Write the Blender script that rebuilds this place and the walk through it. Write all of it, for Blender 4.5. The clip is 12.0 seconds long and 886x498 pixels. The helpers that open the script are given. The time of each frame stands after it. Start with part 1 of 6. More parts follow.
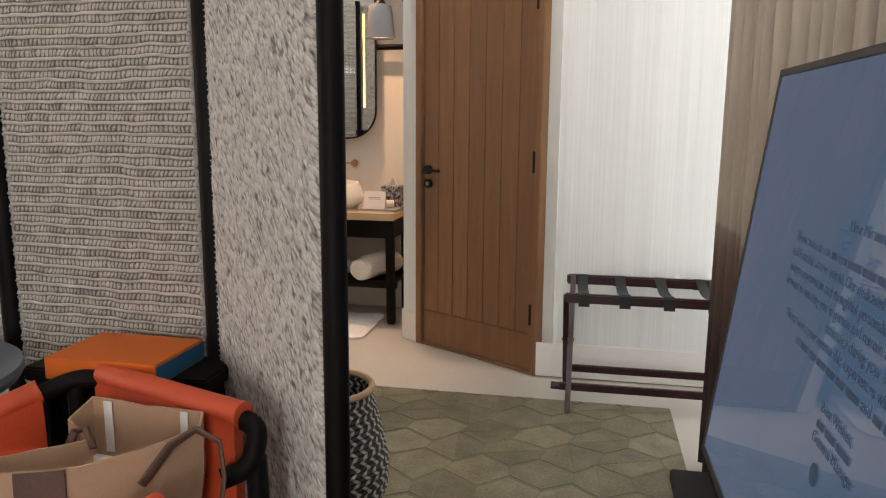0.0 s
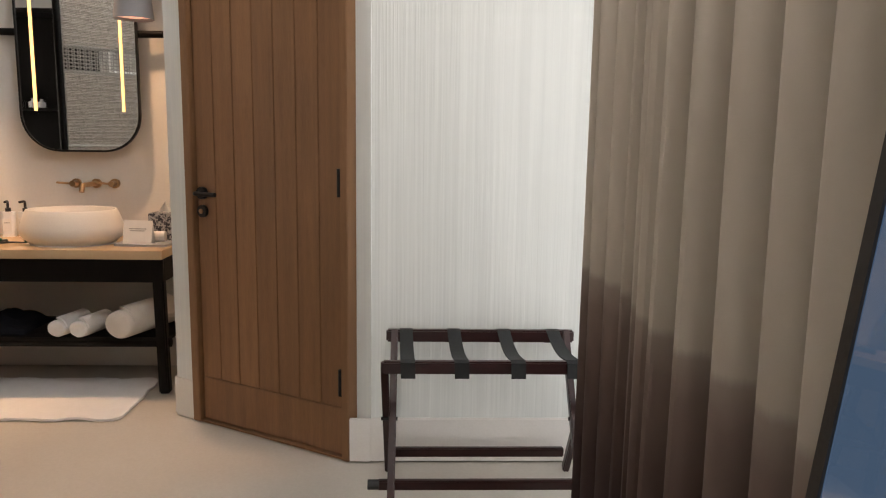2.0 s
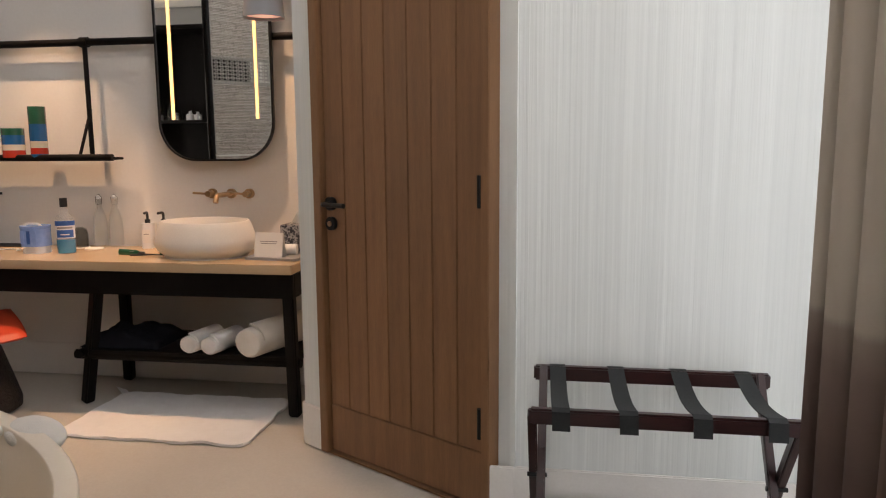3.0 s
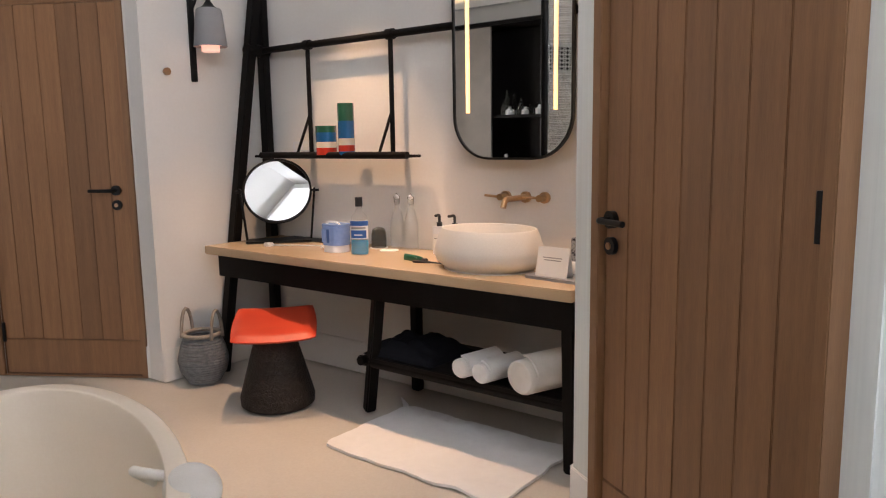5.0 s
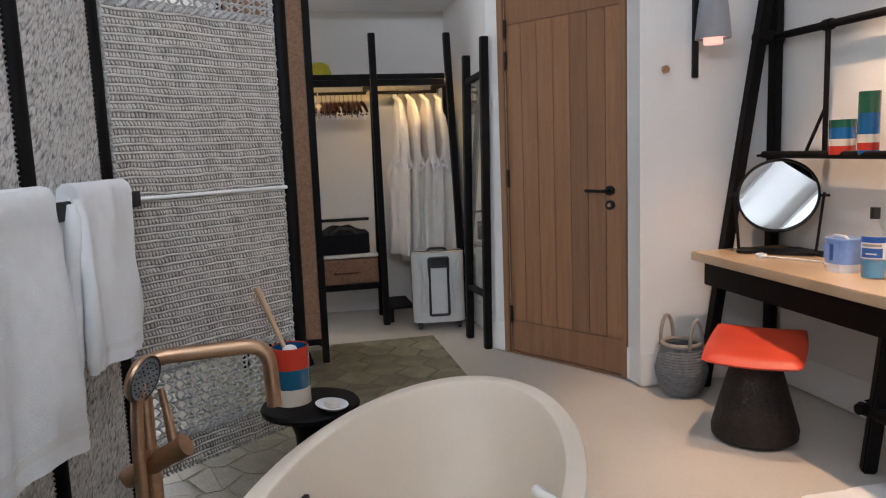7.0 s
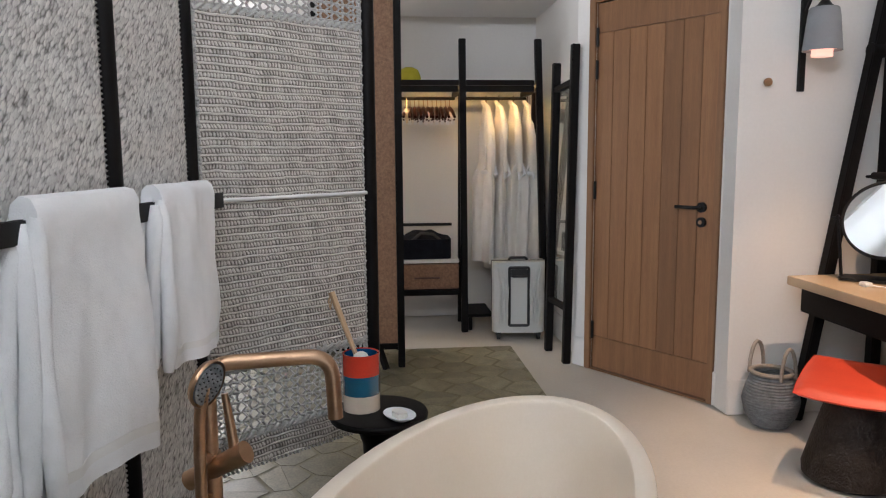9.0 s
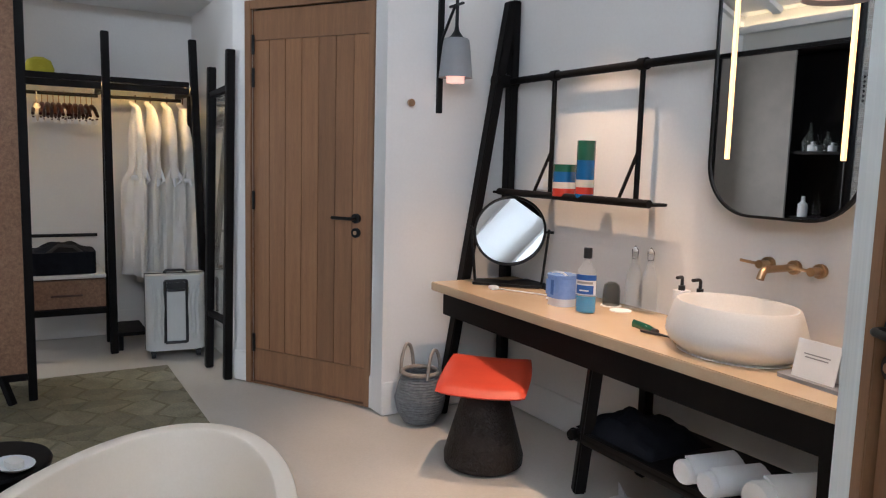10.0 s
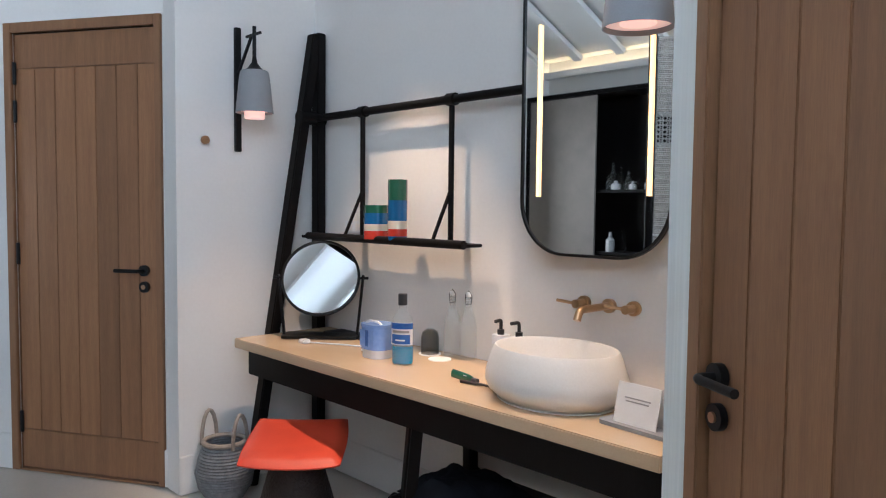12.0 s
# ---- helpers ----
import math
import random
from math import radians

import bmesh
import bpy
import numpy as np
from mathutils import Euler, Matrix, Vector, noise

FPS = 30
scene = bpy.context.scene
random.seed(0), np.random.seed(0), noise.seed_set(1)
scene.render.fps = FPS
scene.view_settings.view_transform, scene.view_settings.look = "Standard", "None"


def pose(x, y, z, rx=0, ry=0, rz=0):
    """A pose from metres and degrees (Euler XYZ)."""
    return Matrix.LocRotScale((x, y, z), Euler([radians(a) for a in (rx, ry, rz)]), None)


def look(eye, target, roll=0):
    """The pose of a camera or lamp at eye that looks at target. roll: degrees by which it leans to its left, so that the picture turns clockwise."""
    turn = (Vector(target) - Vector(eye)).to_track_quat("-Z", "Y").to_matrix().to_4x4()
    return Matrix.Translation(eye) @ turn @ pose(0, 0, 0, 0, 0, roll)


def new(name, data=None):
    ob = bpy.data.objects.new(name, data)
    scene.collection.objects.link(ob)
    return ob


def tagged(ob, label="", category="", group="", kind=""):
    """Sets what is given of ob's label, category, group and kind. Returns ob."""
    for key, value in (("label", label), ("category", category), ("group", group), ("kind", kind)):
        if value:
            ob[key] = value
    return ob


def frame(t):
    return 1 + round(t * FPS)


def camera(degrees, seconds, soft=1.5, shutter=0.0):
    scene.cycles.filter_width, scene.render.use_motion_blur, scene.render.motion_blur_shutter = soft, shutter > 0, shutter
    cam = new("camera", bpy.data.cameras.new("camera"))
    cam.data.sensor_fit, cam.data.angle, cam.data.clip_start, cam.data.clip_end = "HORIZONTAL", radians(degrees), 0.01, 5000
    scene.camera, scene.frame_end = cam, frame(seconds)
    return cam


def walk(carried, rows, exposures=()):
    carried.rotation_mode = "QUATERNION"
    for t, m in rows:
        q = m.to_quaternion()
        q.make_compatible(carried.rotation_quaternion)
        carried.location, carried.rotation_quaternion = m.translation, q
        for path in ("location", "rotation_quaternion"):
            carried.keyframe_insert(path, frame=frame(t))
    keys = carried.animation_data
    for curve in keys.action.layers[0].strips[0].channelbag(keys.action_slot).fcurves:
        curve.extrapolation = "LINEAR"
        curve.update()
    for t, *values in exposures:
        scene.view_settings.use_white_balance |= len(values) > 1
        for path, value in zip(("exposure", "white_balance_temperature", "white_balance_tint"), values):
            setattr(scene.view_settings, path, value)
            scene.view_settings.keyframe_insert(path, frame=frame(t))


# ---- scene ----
cam = camera(61.9, 12.0, soft=1.15)
PATH = [
    (0, (-0.446, 4.705, 1.339), (-0.826, 6.639, 0.998), 0.4),
    (0.5, (-0.442, 4.923, 1.314), (-0.644, 6.886, 0.988), 0.9),
    (0.6, (-0.444, 4.98, 1.315), (-0.601, 6.947, 0.986), 0.7),
    (1, (-0.474, 5.171, 1.334), (-0.432, 7.144, 1.007), 0.6),
    (1.5, (-0.475, 5.394, 1.311), (-0.324, 7.364, 1.0), 1.1),
    (2, (-0.416, 5.647, 1.315), (-0.348, 7.624, 1.017), 0.8),
    (2.5, (-0.419, 5.833, 1.301), (-0.507, 7.811, 1.015), 0.3),
    (3, (-0.453, 6.085, 1.296), (-0.769, 8.039, 1.013), -0.4),
    (3.5, (-0.505, 6.285, 1.301), (-1.009, 8.2, 1.02), -1.4),
    (3.7, (-0.524, 6.374, 1.298), (-1.15, 8.254, 1.028), -1.7),
    (5.3, (-0.402, 6.934, 1.305), (-1.728, 8.403, 1.014), -1.1),
    (5.5, (-0.419, 6.967, 1.301), (-1.83, 8.356, 1.016), -1.5),
    (6, (-0.46, 7.058, 1.344), (-2.145, 8.095, 1.056), -2.9),
    (6.5, (-0.475, 7.148, 1.336), (-2.346, 7.802, 1.065), -2.5),
    (7, (-0.469, 7.189, 1.336), (-2.406, 7.605, 1.063), -2.2),
    (7.2, (-0.479, 7.19, 1.342), (-2.426, 7.557, 1.063), -1.8),
    (8.8, (-0.513, 7.23, 1.366), (-2.492, 7.344, 1.104), -0.8),
    (9, (-0.517, 7.232, 1.358), (-2.491, 7.419, 1.1), -0.4),
    (9.5, (-0.52, 7.26, 1.358), (-2.43, 7.801, 1.111), 0.6),
    (10, (-0.534, 7.331, 1.391), (-2.247, 8.336, 1.154), 1.6),
    (10.5, (-0.553, 7.309, 1.372), (-2.012, 8.662, 1.177), 1.8),
    (11, (-0.596, 7.33, 1.372), (-1.953, 8.79, 1.201), 1.3),
    (11.5, (-0.654, 7.392, 1.385), (-1.99, 8.873, 1.244), 1.0),
    (12, (-0.707, 7.559, 1.384), (-2.153, 8.936, 1.271), 0.6),
]
walk(cam, [(t, look(eye, target, roll)) for t, eye, target, roll in PATH],
     [(0.0, -0.08, 7350, 20), (1.5, -0.15, 7450, 20), (2.5, -0.34, 7300, 21), (3.5, -0.38, 6900, 20), (5.5, -0.02, 6300, 19), (6.3, -0.26, 5800, 15), (7.2, 0.02, 6000, 16), (9.0, 0.14, 6150, 16), (10.5, -0.05, 5450, 12), (12.0, 0.0, 5350, 11)])

# ---- world, large lights ----
world = bpy.data.worlds.new("sky")
scene.world = world
world.use_nodes = True
sky = world.node_tree.nodes.new("ShaderNodeTexSky")
sky.sky_type, sky.sun_disc, sky.sun_elevation, sky.sun_rotation = "NISHITA", False, radians(62), radians(200)
world.node_tree.links.new(sky.outputs[0], world.node_tree.nodes["Background"].inputs[0])
world.node_tree.nodes["Background"].inputs[1].default_value = 0.1


def lamp(name, kind, m, energy, colour, **settings):
    data = bpy.data.lights.new(name, kind)
    data.energy, data.color = energy, colour
    ob = new(name, data)
    ob.matrix_world = m
    if kind == "AREA":
        data.shape, data.size, data.size_y = "RECTANGLE", settings["size"][0], settings["size"][1]
    if kind == "SPOT":
        data.spot_size, data.spot_blend, data.shadow_soft_size = radians(settings["cone"]), settings["blend"], settings["radius"]
    if kind == "POINT":
        data.shadow_soft_size = settings["radius"]
    if kind == "SUN":
        data.angle = radians(settings["angle"])
    return ob


DAY = (0.90, 0.96, 1.0)
SPOTWARM = (1.0, 0.65, 0.38)
# daylight fill in the openings of unseen bedroom and bathroom windows, mostly added
lamp("unseen_window_fill", "AREA", look((-0.85, -1.9, 1.3), (-0.85, 5.0, 1.3)), 132, DAY, size=(2.2, 2.3))
# added fill from the west, in an assumed bedroom window
lamp("unseen_window_fill", "AREA", look((-6.6, 0.4, 1.4), (-1.0, 7.0, 1.4)), 15, DAY, size=(3.6, 2.1))
# added fill in an assumed bathroom window, brightens door_2 and the tub
lamp("unseen_window_fill", "AREA", look((-6.57, 5.775, 1.5), (-1.0, 7.6, 1.5)), 32, (1.0, 0.95, 0.88), size=(0.7, 1.7))
# added fill in an assumed clerestory, aimed up to bounce off the ceiling
lamp("unseen_window_fill", "AREA", look((0.42, 6.34, 2.95), (-3.0, 6.3, 6.4)), 140, DAY, size=(2.55, 0.62))
lamp("unseen_window_fill", "AREA", look((0.44, 8.02, 1.25), (-1.0, 8.9, 1.15)), 8.5, (0.84, 0.94, 1.0), size=(0.70, 2.3))
lamp("sun", "SUN", look((0, -6, 12), (0.9, 0, 0)), 3.0, (1.0, 0.95, 0.86), angle=0.5)
# recessed ceiling spots over the vanity and the tub
SPOTS = [(-3.18, 9.30), (-2.00, 9.30)]
lamp("downlight", "SPOT", look((*SPOTS[0], 2.735), (-3.27, 9.42, 0)), 145, SPOTWARM, cone=60, blend=0.65, radius=0.015)
lamp("downlight", "SPOT", look((*SPOTS[1], 2.735), (-2.06, 9.38, 0)), 120, SPOTWARM, cone=64, blend=0.5, radius=0.04)

# ---- materials ----


def node_mat(name):
    m = bpy.data.materials.new(name)
    m.use_nodes = True
    t = m.node_tree
    return m, t, t.nodes["Principled BSDF"]


def paint(name, a, b, rough=0.6, scale=8.0, fine=180.0, bump=0.1, metal=0.0, stretch=(1, 1, 1), island=0.0, piece=0.0, spread=0.35, deep=0.01, sheen=0.0, coat=0.0, turn=0.0, spec=0.5, mid=0.5):
    """Two tones mixed by coarse and fine noise, with the fine noise as relief. piece, island: tone differences from piece to piece."""
    m, t, p = node_mat(name)
    n, l = t.nodes, t.links
    co = n.new("ShaderNodeTexCoord")
    mp = n.new("ShaderNodeMapping")
    mp.inputs["Scale"].default_value = stretch
    mp.inputs["Rotation"].default_value = (0, radians(turn), 0)
    l.new(co.outputs["Object"], mp.inputs[0])
    big, small = n.new("ShaderNodeTexNoise"), n.new("ShaderNodeTexNoise")
    big.inputs["Scale"].default_value, small.inputs["Scale"].default_value = scale, fine
    big.inputs["Detail"].default_value, small.inputs["Detail"].default_value = 4, 3
    l.new(mp.outputs[0], big.inputs[0])
    l.new(mp.outputs[0], small.inputs[0])
    add = n.new("ShaderNodeMath")
    add.operation = "MULTIPLY_ADD"
    l.new(small.outputs[0], add.inputs[0])
    add.inputs[1].default_value = 0.45
    half = n.new("ShaderNodeMath")
    half.operation = "MULTIPLY"
    half.inputs[1].default_value = 0.55
    l.new(big.outputs[0], half.inputs[0])
    l.new(half.outputs[0], add.inputs[2])
    ramp = n.new("ShaderNodeMapRange")
    ramp.inputs[1].default_value, ramp.inputs[2].default_value = mid - spread / 2, mid + spread / 2
    l.new(add.outputs[0], ramp.inputs[0])
    mix = n.new("ShaderNodeMix")
    mix.data_type = "RGBA"
    mix.inputs[6].default_value, mix.inputs[7].default_value = (*a, 1), (*b, 1)
    l.new(ramp.outputs[0], mix.inputs[0])
    out = mix.outputs[2]
    for amount, node, socket in ((piece, "ShaderNodeObjectInfo", "Random"), (island, "ShaderNodeNewGeometry", "Random Per Island")):
        if amount:
            src, rng, hsv = n.new(node), n.new("ShaderNodeMapRange"), n.new("ShaderNodeHueSaturation")
            rng.inputs[3].default_value, rng.inputs[4].default_value = 1 - amount, 1 + amount
            l.new(src.outputs[socket], rng.inputs[0])
            l.new(rng.outputs[0], hsv.inputs["Value"])
            l.new(out, hsv.inputs["Color"])
            out = hsv.outputs[0]
    l.new(out, p.inputs["Base Color"])
    rr = n.new("ShaderNodeMapRange")
    rr.inputs[3].default_value, rr.inputs[4].default_value = max(rough - 0.06, 0.02), min(rough + 0.08, 1)
    l.new(big.outputs[0], rr.inputs[0])
    l.new(rr.outputs[0], p.inputs["Roughness"])
    p.inputs["Metallic"].default_value = metal
    p.inputs["Sheen Weight"].default_value = sheen
    p.inputs["Coat Weight"].default_value = coat
    p.inputs["Specular IOR Level"].default_value = spec
    if bump:
        b2 = n.new("ShaderNodeBump")
        b2.inputs["Strength"].default_value, b2.inputs["Distance"].default_value = bump, deep
        l.new(add.outputs[0], b2.inputs["Height"])
        l.new(b2.outputs[0], p.inputs["Normal"])
    return m


def glow(name, colour, strength):
    m, t, p = node_mat(name)
    p.inputs["Base Color"].default_value = (*colour, 1)
    p.inputs["Emission Color"].default_value = (*colour, 1)
    p.inputs["Emission Strength"].default_value = strength
    return m


def clear(name, colour, rough=0.02, ior=1.45):
    m, t, p = node_mat(name)
    p.inputs["Base Color"].default_value = (*colour, 1)
    p.inputs["Transmission Weight"].default_value = 1
    p.inputs["Roughness"].default_value, p.inputs["IOR"].default_value = rough, ior
    return m


def mirror_glass(name):
    m, t, p = node_mat(name)
    p.inputs["Base Color"].default_value = (0.86, 0.88, 0.87, 1)
    p.inputs["Metallic"].default_value, p.inputs["Roughness"].default_value = 1, 0.015
    return m


PLASTER = paint("plaster", (0.73, 0.71, 0.67), (0.79, 0.77, 0.73), 0.75, 1.5, 60, 0.12, spread=0.5)
CEILING = paint("ceiling_paint", (0.78, 0.78, 0.77), (0.83, 0.83, 0.82), 0.7, 2, 90, 0.05)
SKIRT = paint("skirting_paint", (0.73, 0.71, 0.67), (0.79, 0.77, 0.73), 0.5, 3, 120, 0.05)
LINEN = paint("linen_wall", (0.66, 0.69, 0.665), (0.79, 0.82, 0.79), 0.8, 24, 95, 1.0, stretch=(1, 1, 0.012), spread=0.55, deep=0.004)
CONCRETE = paint("floor_cement", (0.49, 0.457, 0.402), (0.61, 0.575, 0.515), 0.42, 2.2, 90, 0.05, spread=0.6)
OAK = paint("oak", (0.170, 0.077, 0.031), (0.295, 0.144, 0.062), 0.5, 7, 60, 0.15, stretch=(6, 6, 0.35), piece=0.16, spread=0.5, deep=0.003)
OAKTRIM = paint("oak_trim", (0.18, 0.085, 0.036), (0.27, 0.138, 0.062), 0.5, 7, 60, 0.12, stretch=(6, 6, 0.35), spread=0.5, deep=0.003)
BLACKWOOD = paint("black_stained_wood", (0.0045, 0.0038, 0.0036), (0.0085, 0.0072, 0.0068), 0.5, 9, 120, 0.15, stretch=(3, 3, 0.6), deep=0.003, spec=0.12)
MAHOGANY = paint("mahogany", (0.017, 0.0042, 0.004), (0.036, 0.008, 0.007), 0.32, 9, 120, 0.1, stretch=(0.5, 3, 3), deep=0.002, coat=0.1, spec=0.35)
BLACKMETAL = paint("black_metal", (0.006, 0.006, 0.006), (0.011, 0.011, 0.011), 0.42, 20, 300, 0.04, spec=0.22)
WEB = paint("black_webbing", (0.012, 0.014, 0.015), (0.024, 0.027, 0.027), 0.85, 60, 500, 0.4, deep=0.002)
STONE = paint("vanity_stone", (0.55, 0.39, 0.235), (0.63, 0.47, 0.30), 0.13, 5, 220, 0.02, spread=0.5)
CERAMIC = paint("sink_stone", (0.74, 0.70, 0.64), (0.80, 0.77, 0.71), 0.42, 6, 150, 0.03)
TUBMAT = paint("tub_composite", (0.80, 0.695, 0.565), (0.84, 0.74, 0.615), 0.38, 3, 120, 0.02)
BRASS = paint("brushed_copper_brass", (0.38, 0.23, 0.135), (0.50, 0.325, 0.205), 0.36, 12, 260, 0.04, metal=1.0, stretch=(1, 1, 6), deep=0.001)
GOLD = paint("brushed_gold_brass", (0.44, 0.28, 0.15), (0.56, 0.38, 0.22), 0.3, 12, 260, 0.03, metal=1.0, deep=0.001)
TERRY = paint("white_terry", (0.79, 0.79, 0.785), (0.84, 0.84, 0.835), 0.95, 30, 260, 0.6, deep=0.005, sheen=0.3)
TERRYWARM = paint("cream_terry", (0.72, 0.68, 0.62), (0.82, 0.79, 0.73), 0.95, 14, 420, 0.8, deep=0.006, sheen=0.3)
REDLEATHER = paint("red_leather", (0.52, 0.045, 0.018), (0.66, 0.075, 0.03), 0.42, 6, 260, 0.2, deep=0.002)
ORANGELEATHER = paint("orange_red_leather", (0.55, 0.07, 0.025), (0.68, 0.10, 0.04), 0.42, 6, 260, 0.2, deep=0.002)
HAMMERED = paint("dark_hammered_bronze", (0.012, 0.009, 0.008), (0.032, 0.024, 0.02), 0.55, 30, 110, 1.0, deep=0.014, spec=0.35)
GREYSHADE = paint("grey_lamp_shade", (0.25, 0.255, 0.265), (0.30, 0.305, 0.315), 0.75, 10, 300, 0.1)
RATTAN = paint("rattan_panel", (0.17, 0.085, 0.045), (0.32, 0.18, 0.10), 0.6, 60, 190, 0.6, stretch=(1, 1, 1), spread=0.3, deep=0.004)
GREYBASKET = paint("grey_wicker", (0.12, 0.13, 0.14), (0.24, 0.25, 0.26), 0.8, 40, 220, 0.6, deep=0.006)
CANE = paint("cane", (0.35, 0.22, 0.12), (0.50, 0.34, 0.20), 0.6, 20, 160, 0.3, deep=0.003)
SILVERCASE = paint("pale_suitcase_shell", (0.58, 0.59, 0.57), (0.66, 0.67, 0.65), 0.28, 4, 200, 0.03)
RUBBER = paint("black_plastic", (0.012, 0.012, 0.013), (0.022, 0.022, 0.023), 0.45, 20, 200, 0.05)
DARKCLOTH = paint("dark_cloth", (0.006, 0.007, 0.010), (0.014, 0.015, 0.020), 0.95, 20, 300, 0.5, deep=0.006, spec=0.15)
TANCANVAS = paint("tan_canvas", (0.42, 0.26, 0.165), (0.52, 0.34, 0.225), 0.85, 8, 420, 0.4, deep=0.003)
BROWNLEATHER = paint("brown_leather", (0.085, 0.04, 0.028), (0.14, 0.07, 0.05), 0.5, 14, 240, 0.3, deep=0.003)
ORANGE = paint("orange_cover", (0.66, 0.125, 0.008), (0.74, 0.155, 0.012), 0.5, 5, 250, 0.05)
BLUE = paint("blue_edge", (0.006, 0.10, 0.22), (0.012, 0.14, 0.30), 0.5, 5, 250, 0.05)
LACQ_GREEN = paint("green_lacquer", (0.012, 0.085, 0.045), (0.018, 0.11, 0.06), 0.12, 8, 200, 0.02, coat=0.6)
LACQ_BLUE = paint("blue_lacquer", (0.008, 0.085, 0.23), (0.012, 0.12, 0.30), 0.12, 8, 200, 0.02, coat=0.6)
LACQ_TEAL = paint("teal_lacquer", (0.008, 0.085, 0.15), (0.012, 0.11, 0.19), 0.12, 8, 200, 0.02, coat=0.6)
LACQ_RED = paint("red_lacquer", (0.48, 0.03, 0.015), (0.58, 0.045, 0.02), 0.12, 8, 200, 0.02, coat=0.6)
LACQ_CREAM = paint("cream_lacquer", (0.64, 0.56, 0.44), (0.70, 0.62, 0.50), 0.15, 8, 200, 0.02, coat=0.6)
WHITEPLASTIC = paint("white_plastic", (0.72, 0.73, 0.74), (0.78, 0.79, 0.80), 0.35, 8, 200, 0.02)
PAPER = paint("white_paper", (0.76, 0.75, 0.72), (0.80, 0.79, 0.76), 0.8, 20, 260, 0.05)
TEXTGREY = paint("grey_print", (0.30, 0.29, 0.28), (0.36, 0.35, 0.34), 0.8, 20, 200, 0.0)
TEXTDARK = glow("screen_print", (0.028, 0.055, 0.10), 0.5)
GREYPANEL = paint("grey_cabinet_panel", (0.23, 0.205, 0.18), (0.29, 0.255, 0.225), 0.6, 6, 160, 0.1)
BLUEGREY = paint("blue_grey_lacquer", (0.17, 0.20, 0.24), (0.21, 0.245, 0.29), 0.3, 4, 160, 0.02)
YELLOW = paint("yellow_cloth", (0.45, 0.40, 0.02), (0.55, 0.50, 0.04), 0.8, 20, 200, 0.3)
TILE = paint("olive_cement_tile", (0.105, 0.094, 0.056), (0.27, 0.245, 0.16), 0.45, 9, 90, 0.06, piece=0.2, island=0.2, spread=0.36, deep=0.003)
GROUT = paint("grout", (0.17, 0.155, 0.10), (0.22, 0.20, 0.135), 0.8, 20, 200, 0.1)
LEDWARM = glow("warm_led", (1.0, 0.64, 0.27), 1.9)
BULB = glow("lamp_bulb", (1.0, 0.58, 0.44), 0.75)
PINKLINING = glow("shade_lining", (0.72, 0.47, 0.37), 0.6)
CLOSETLED = glow("closet_led", (1.0, 0.60, 0.20), 55.0)
COVELED = glow("cove_led", (1.0, 0.74, 0.42), 9.0)
MIRROR = mirror_glass("mirror_glass")
GLASS = clear("clear_glass", (0.96, 0.99, 0.98), 0.01, 1.3)
BOTTLE = paint("thin_bottle_glass", (0.60, 0.67, 0.67), (0.70, 0.76, 0.76), 0.05, 6, 60, 0.0, spec=0.9)
BOTTLE.node_tree.nodes["Principled BSDF"].inputs["Alpha"].default_value = 0.14
SMOKED = paint("smoked_glass", (0.06, 0.065, 0.055), (0.09, 0.095, 0.08), 0.05, 6, 60, 0.0, spec=0.9)
SMOKED.node_tree.nodes["Principled BSDF"].inputs["Alpha"].default_value = 0.42
BLUELIQUID = paint("blue_mouthwash", (0.0, 0.22, 0.47), (0.01, 0.30, 0.58), 0.08, 5, 40, 0.0, coat=0.5)
LABELBLUE = paint("blue_label", (0.02, 0.08, 0.32), (0.04, 0.15, 0.46), 0.3, 30, 120, 0.0)
BLUEPLASTIC = paint("blue_plastic", (0.16, 0.30, 0.66), (0.32, 0.46, 0.80), 0.18, 6, 60, 0.0, spread=0.6)
WOODBRUSH = paint("beech", (0.48, 0.31, 0.17), (0.58, 0.40, 0.24), 0.55, 10, 120, 0.1, stretch=(4, 4, 0.6))
STRIPE = paint("patterned_paper", (0.03, 0.032, 0.045), (0.42, 0.42, 0.43), 0.7, 45, 120, 0.0, spread=0.08)

# ---- building helpers ----


def thing(name, m, label="", category="", group="", kind=""):
    ob = new(name)
    ob.empty_display_size = 0.1
    ob.matrix_world = m
    return tagged(ob, label, category, group, kind)


def part(name, bm, material, parent=None, label="", smooth=False, bevel=0.0):
    if bevel:
        bmesh.ops.bevel(bm, geom=[e for e in bm.edges if e.is_manifold and e.calc_face_angle(0) > 0.7], offset=bevel, segments=2, affect="EDGES", clamp_overlap=True)
    bmesh.ops.recalc_face_normals(bm, faces=bm.faces)
    me = bpy.data.meshes.new(name)
    bm.to_mesh(me)
    bm.free()
    me.materials.append(material)
    if smooth:
        me.polygons.foreach_set("use_smooth", [True] * len(me.polygons))
        me.set_sharp_from_angle(angle=radians(38))
    ob = new(name, me)
    if parent:
        ob.parent = parent
    return tagged(ob, label)


def box(lo, hi, bm=None, m=None):
    bm = bm or bmesh.new()
    c = [(a + b) / 2 for a, b in zip(lo, hi)]
    s = [b - a for a, b in zip(lo, hi)]
    r = bmesh.ops.create_cube(bm, size=1, matrix=(m or Matrix()) @ Matrix.Translation(c) @ Matrix.Diagonal((*s, 1)))
    return bm


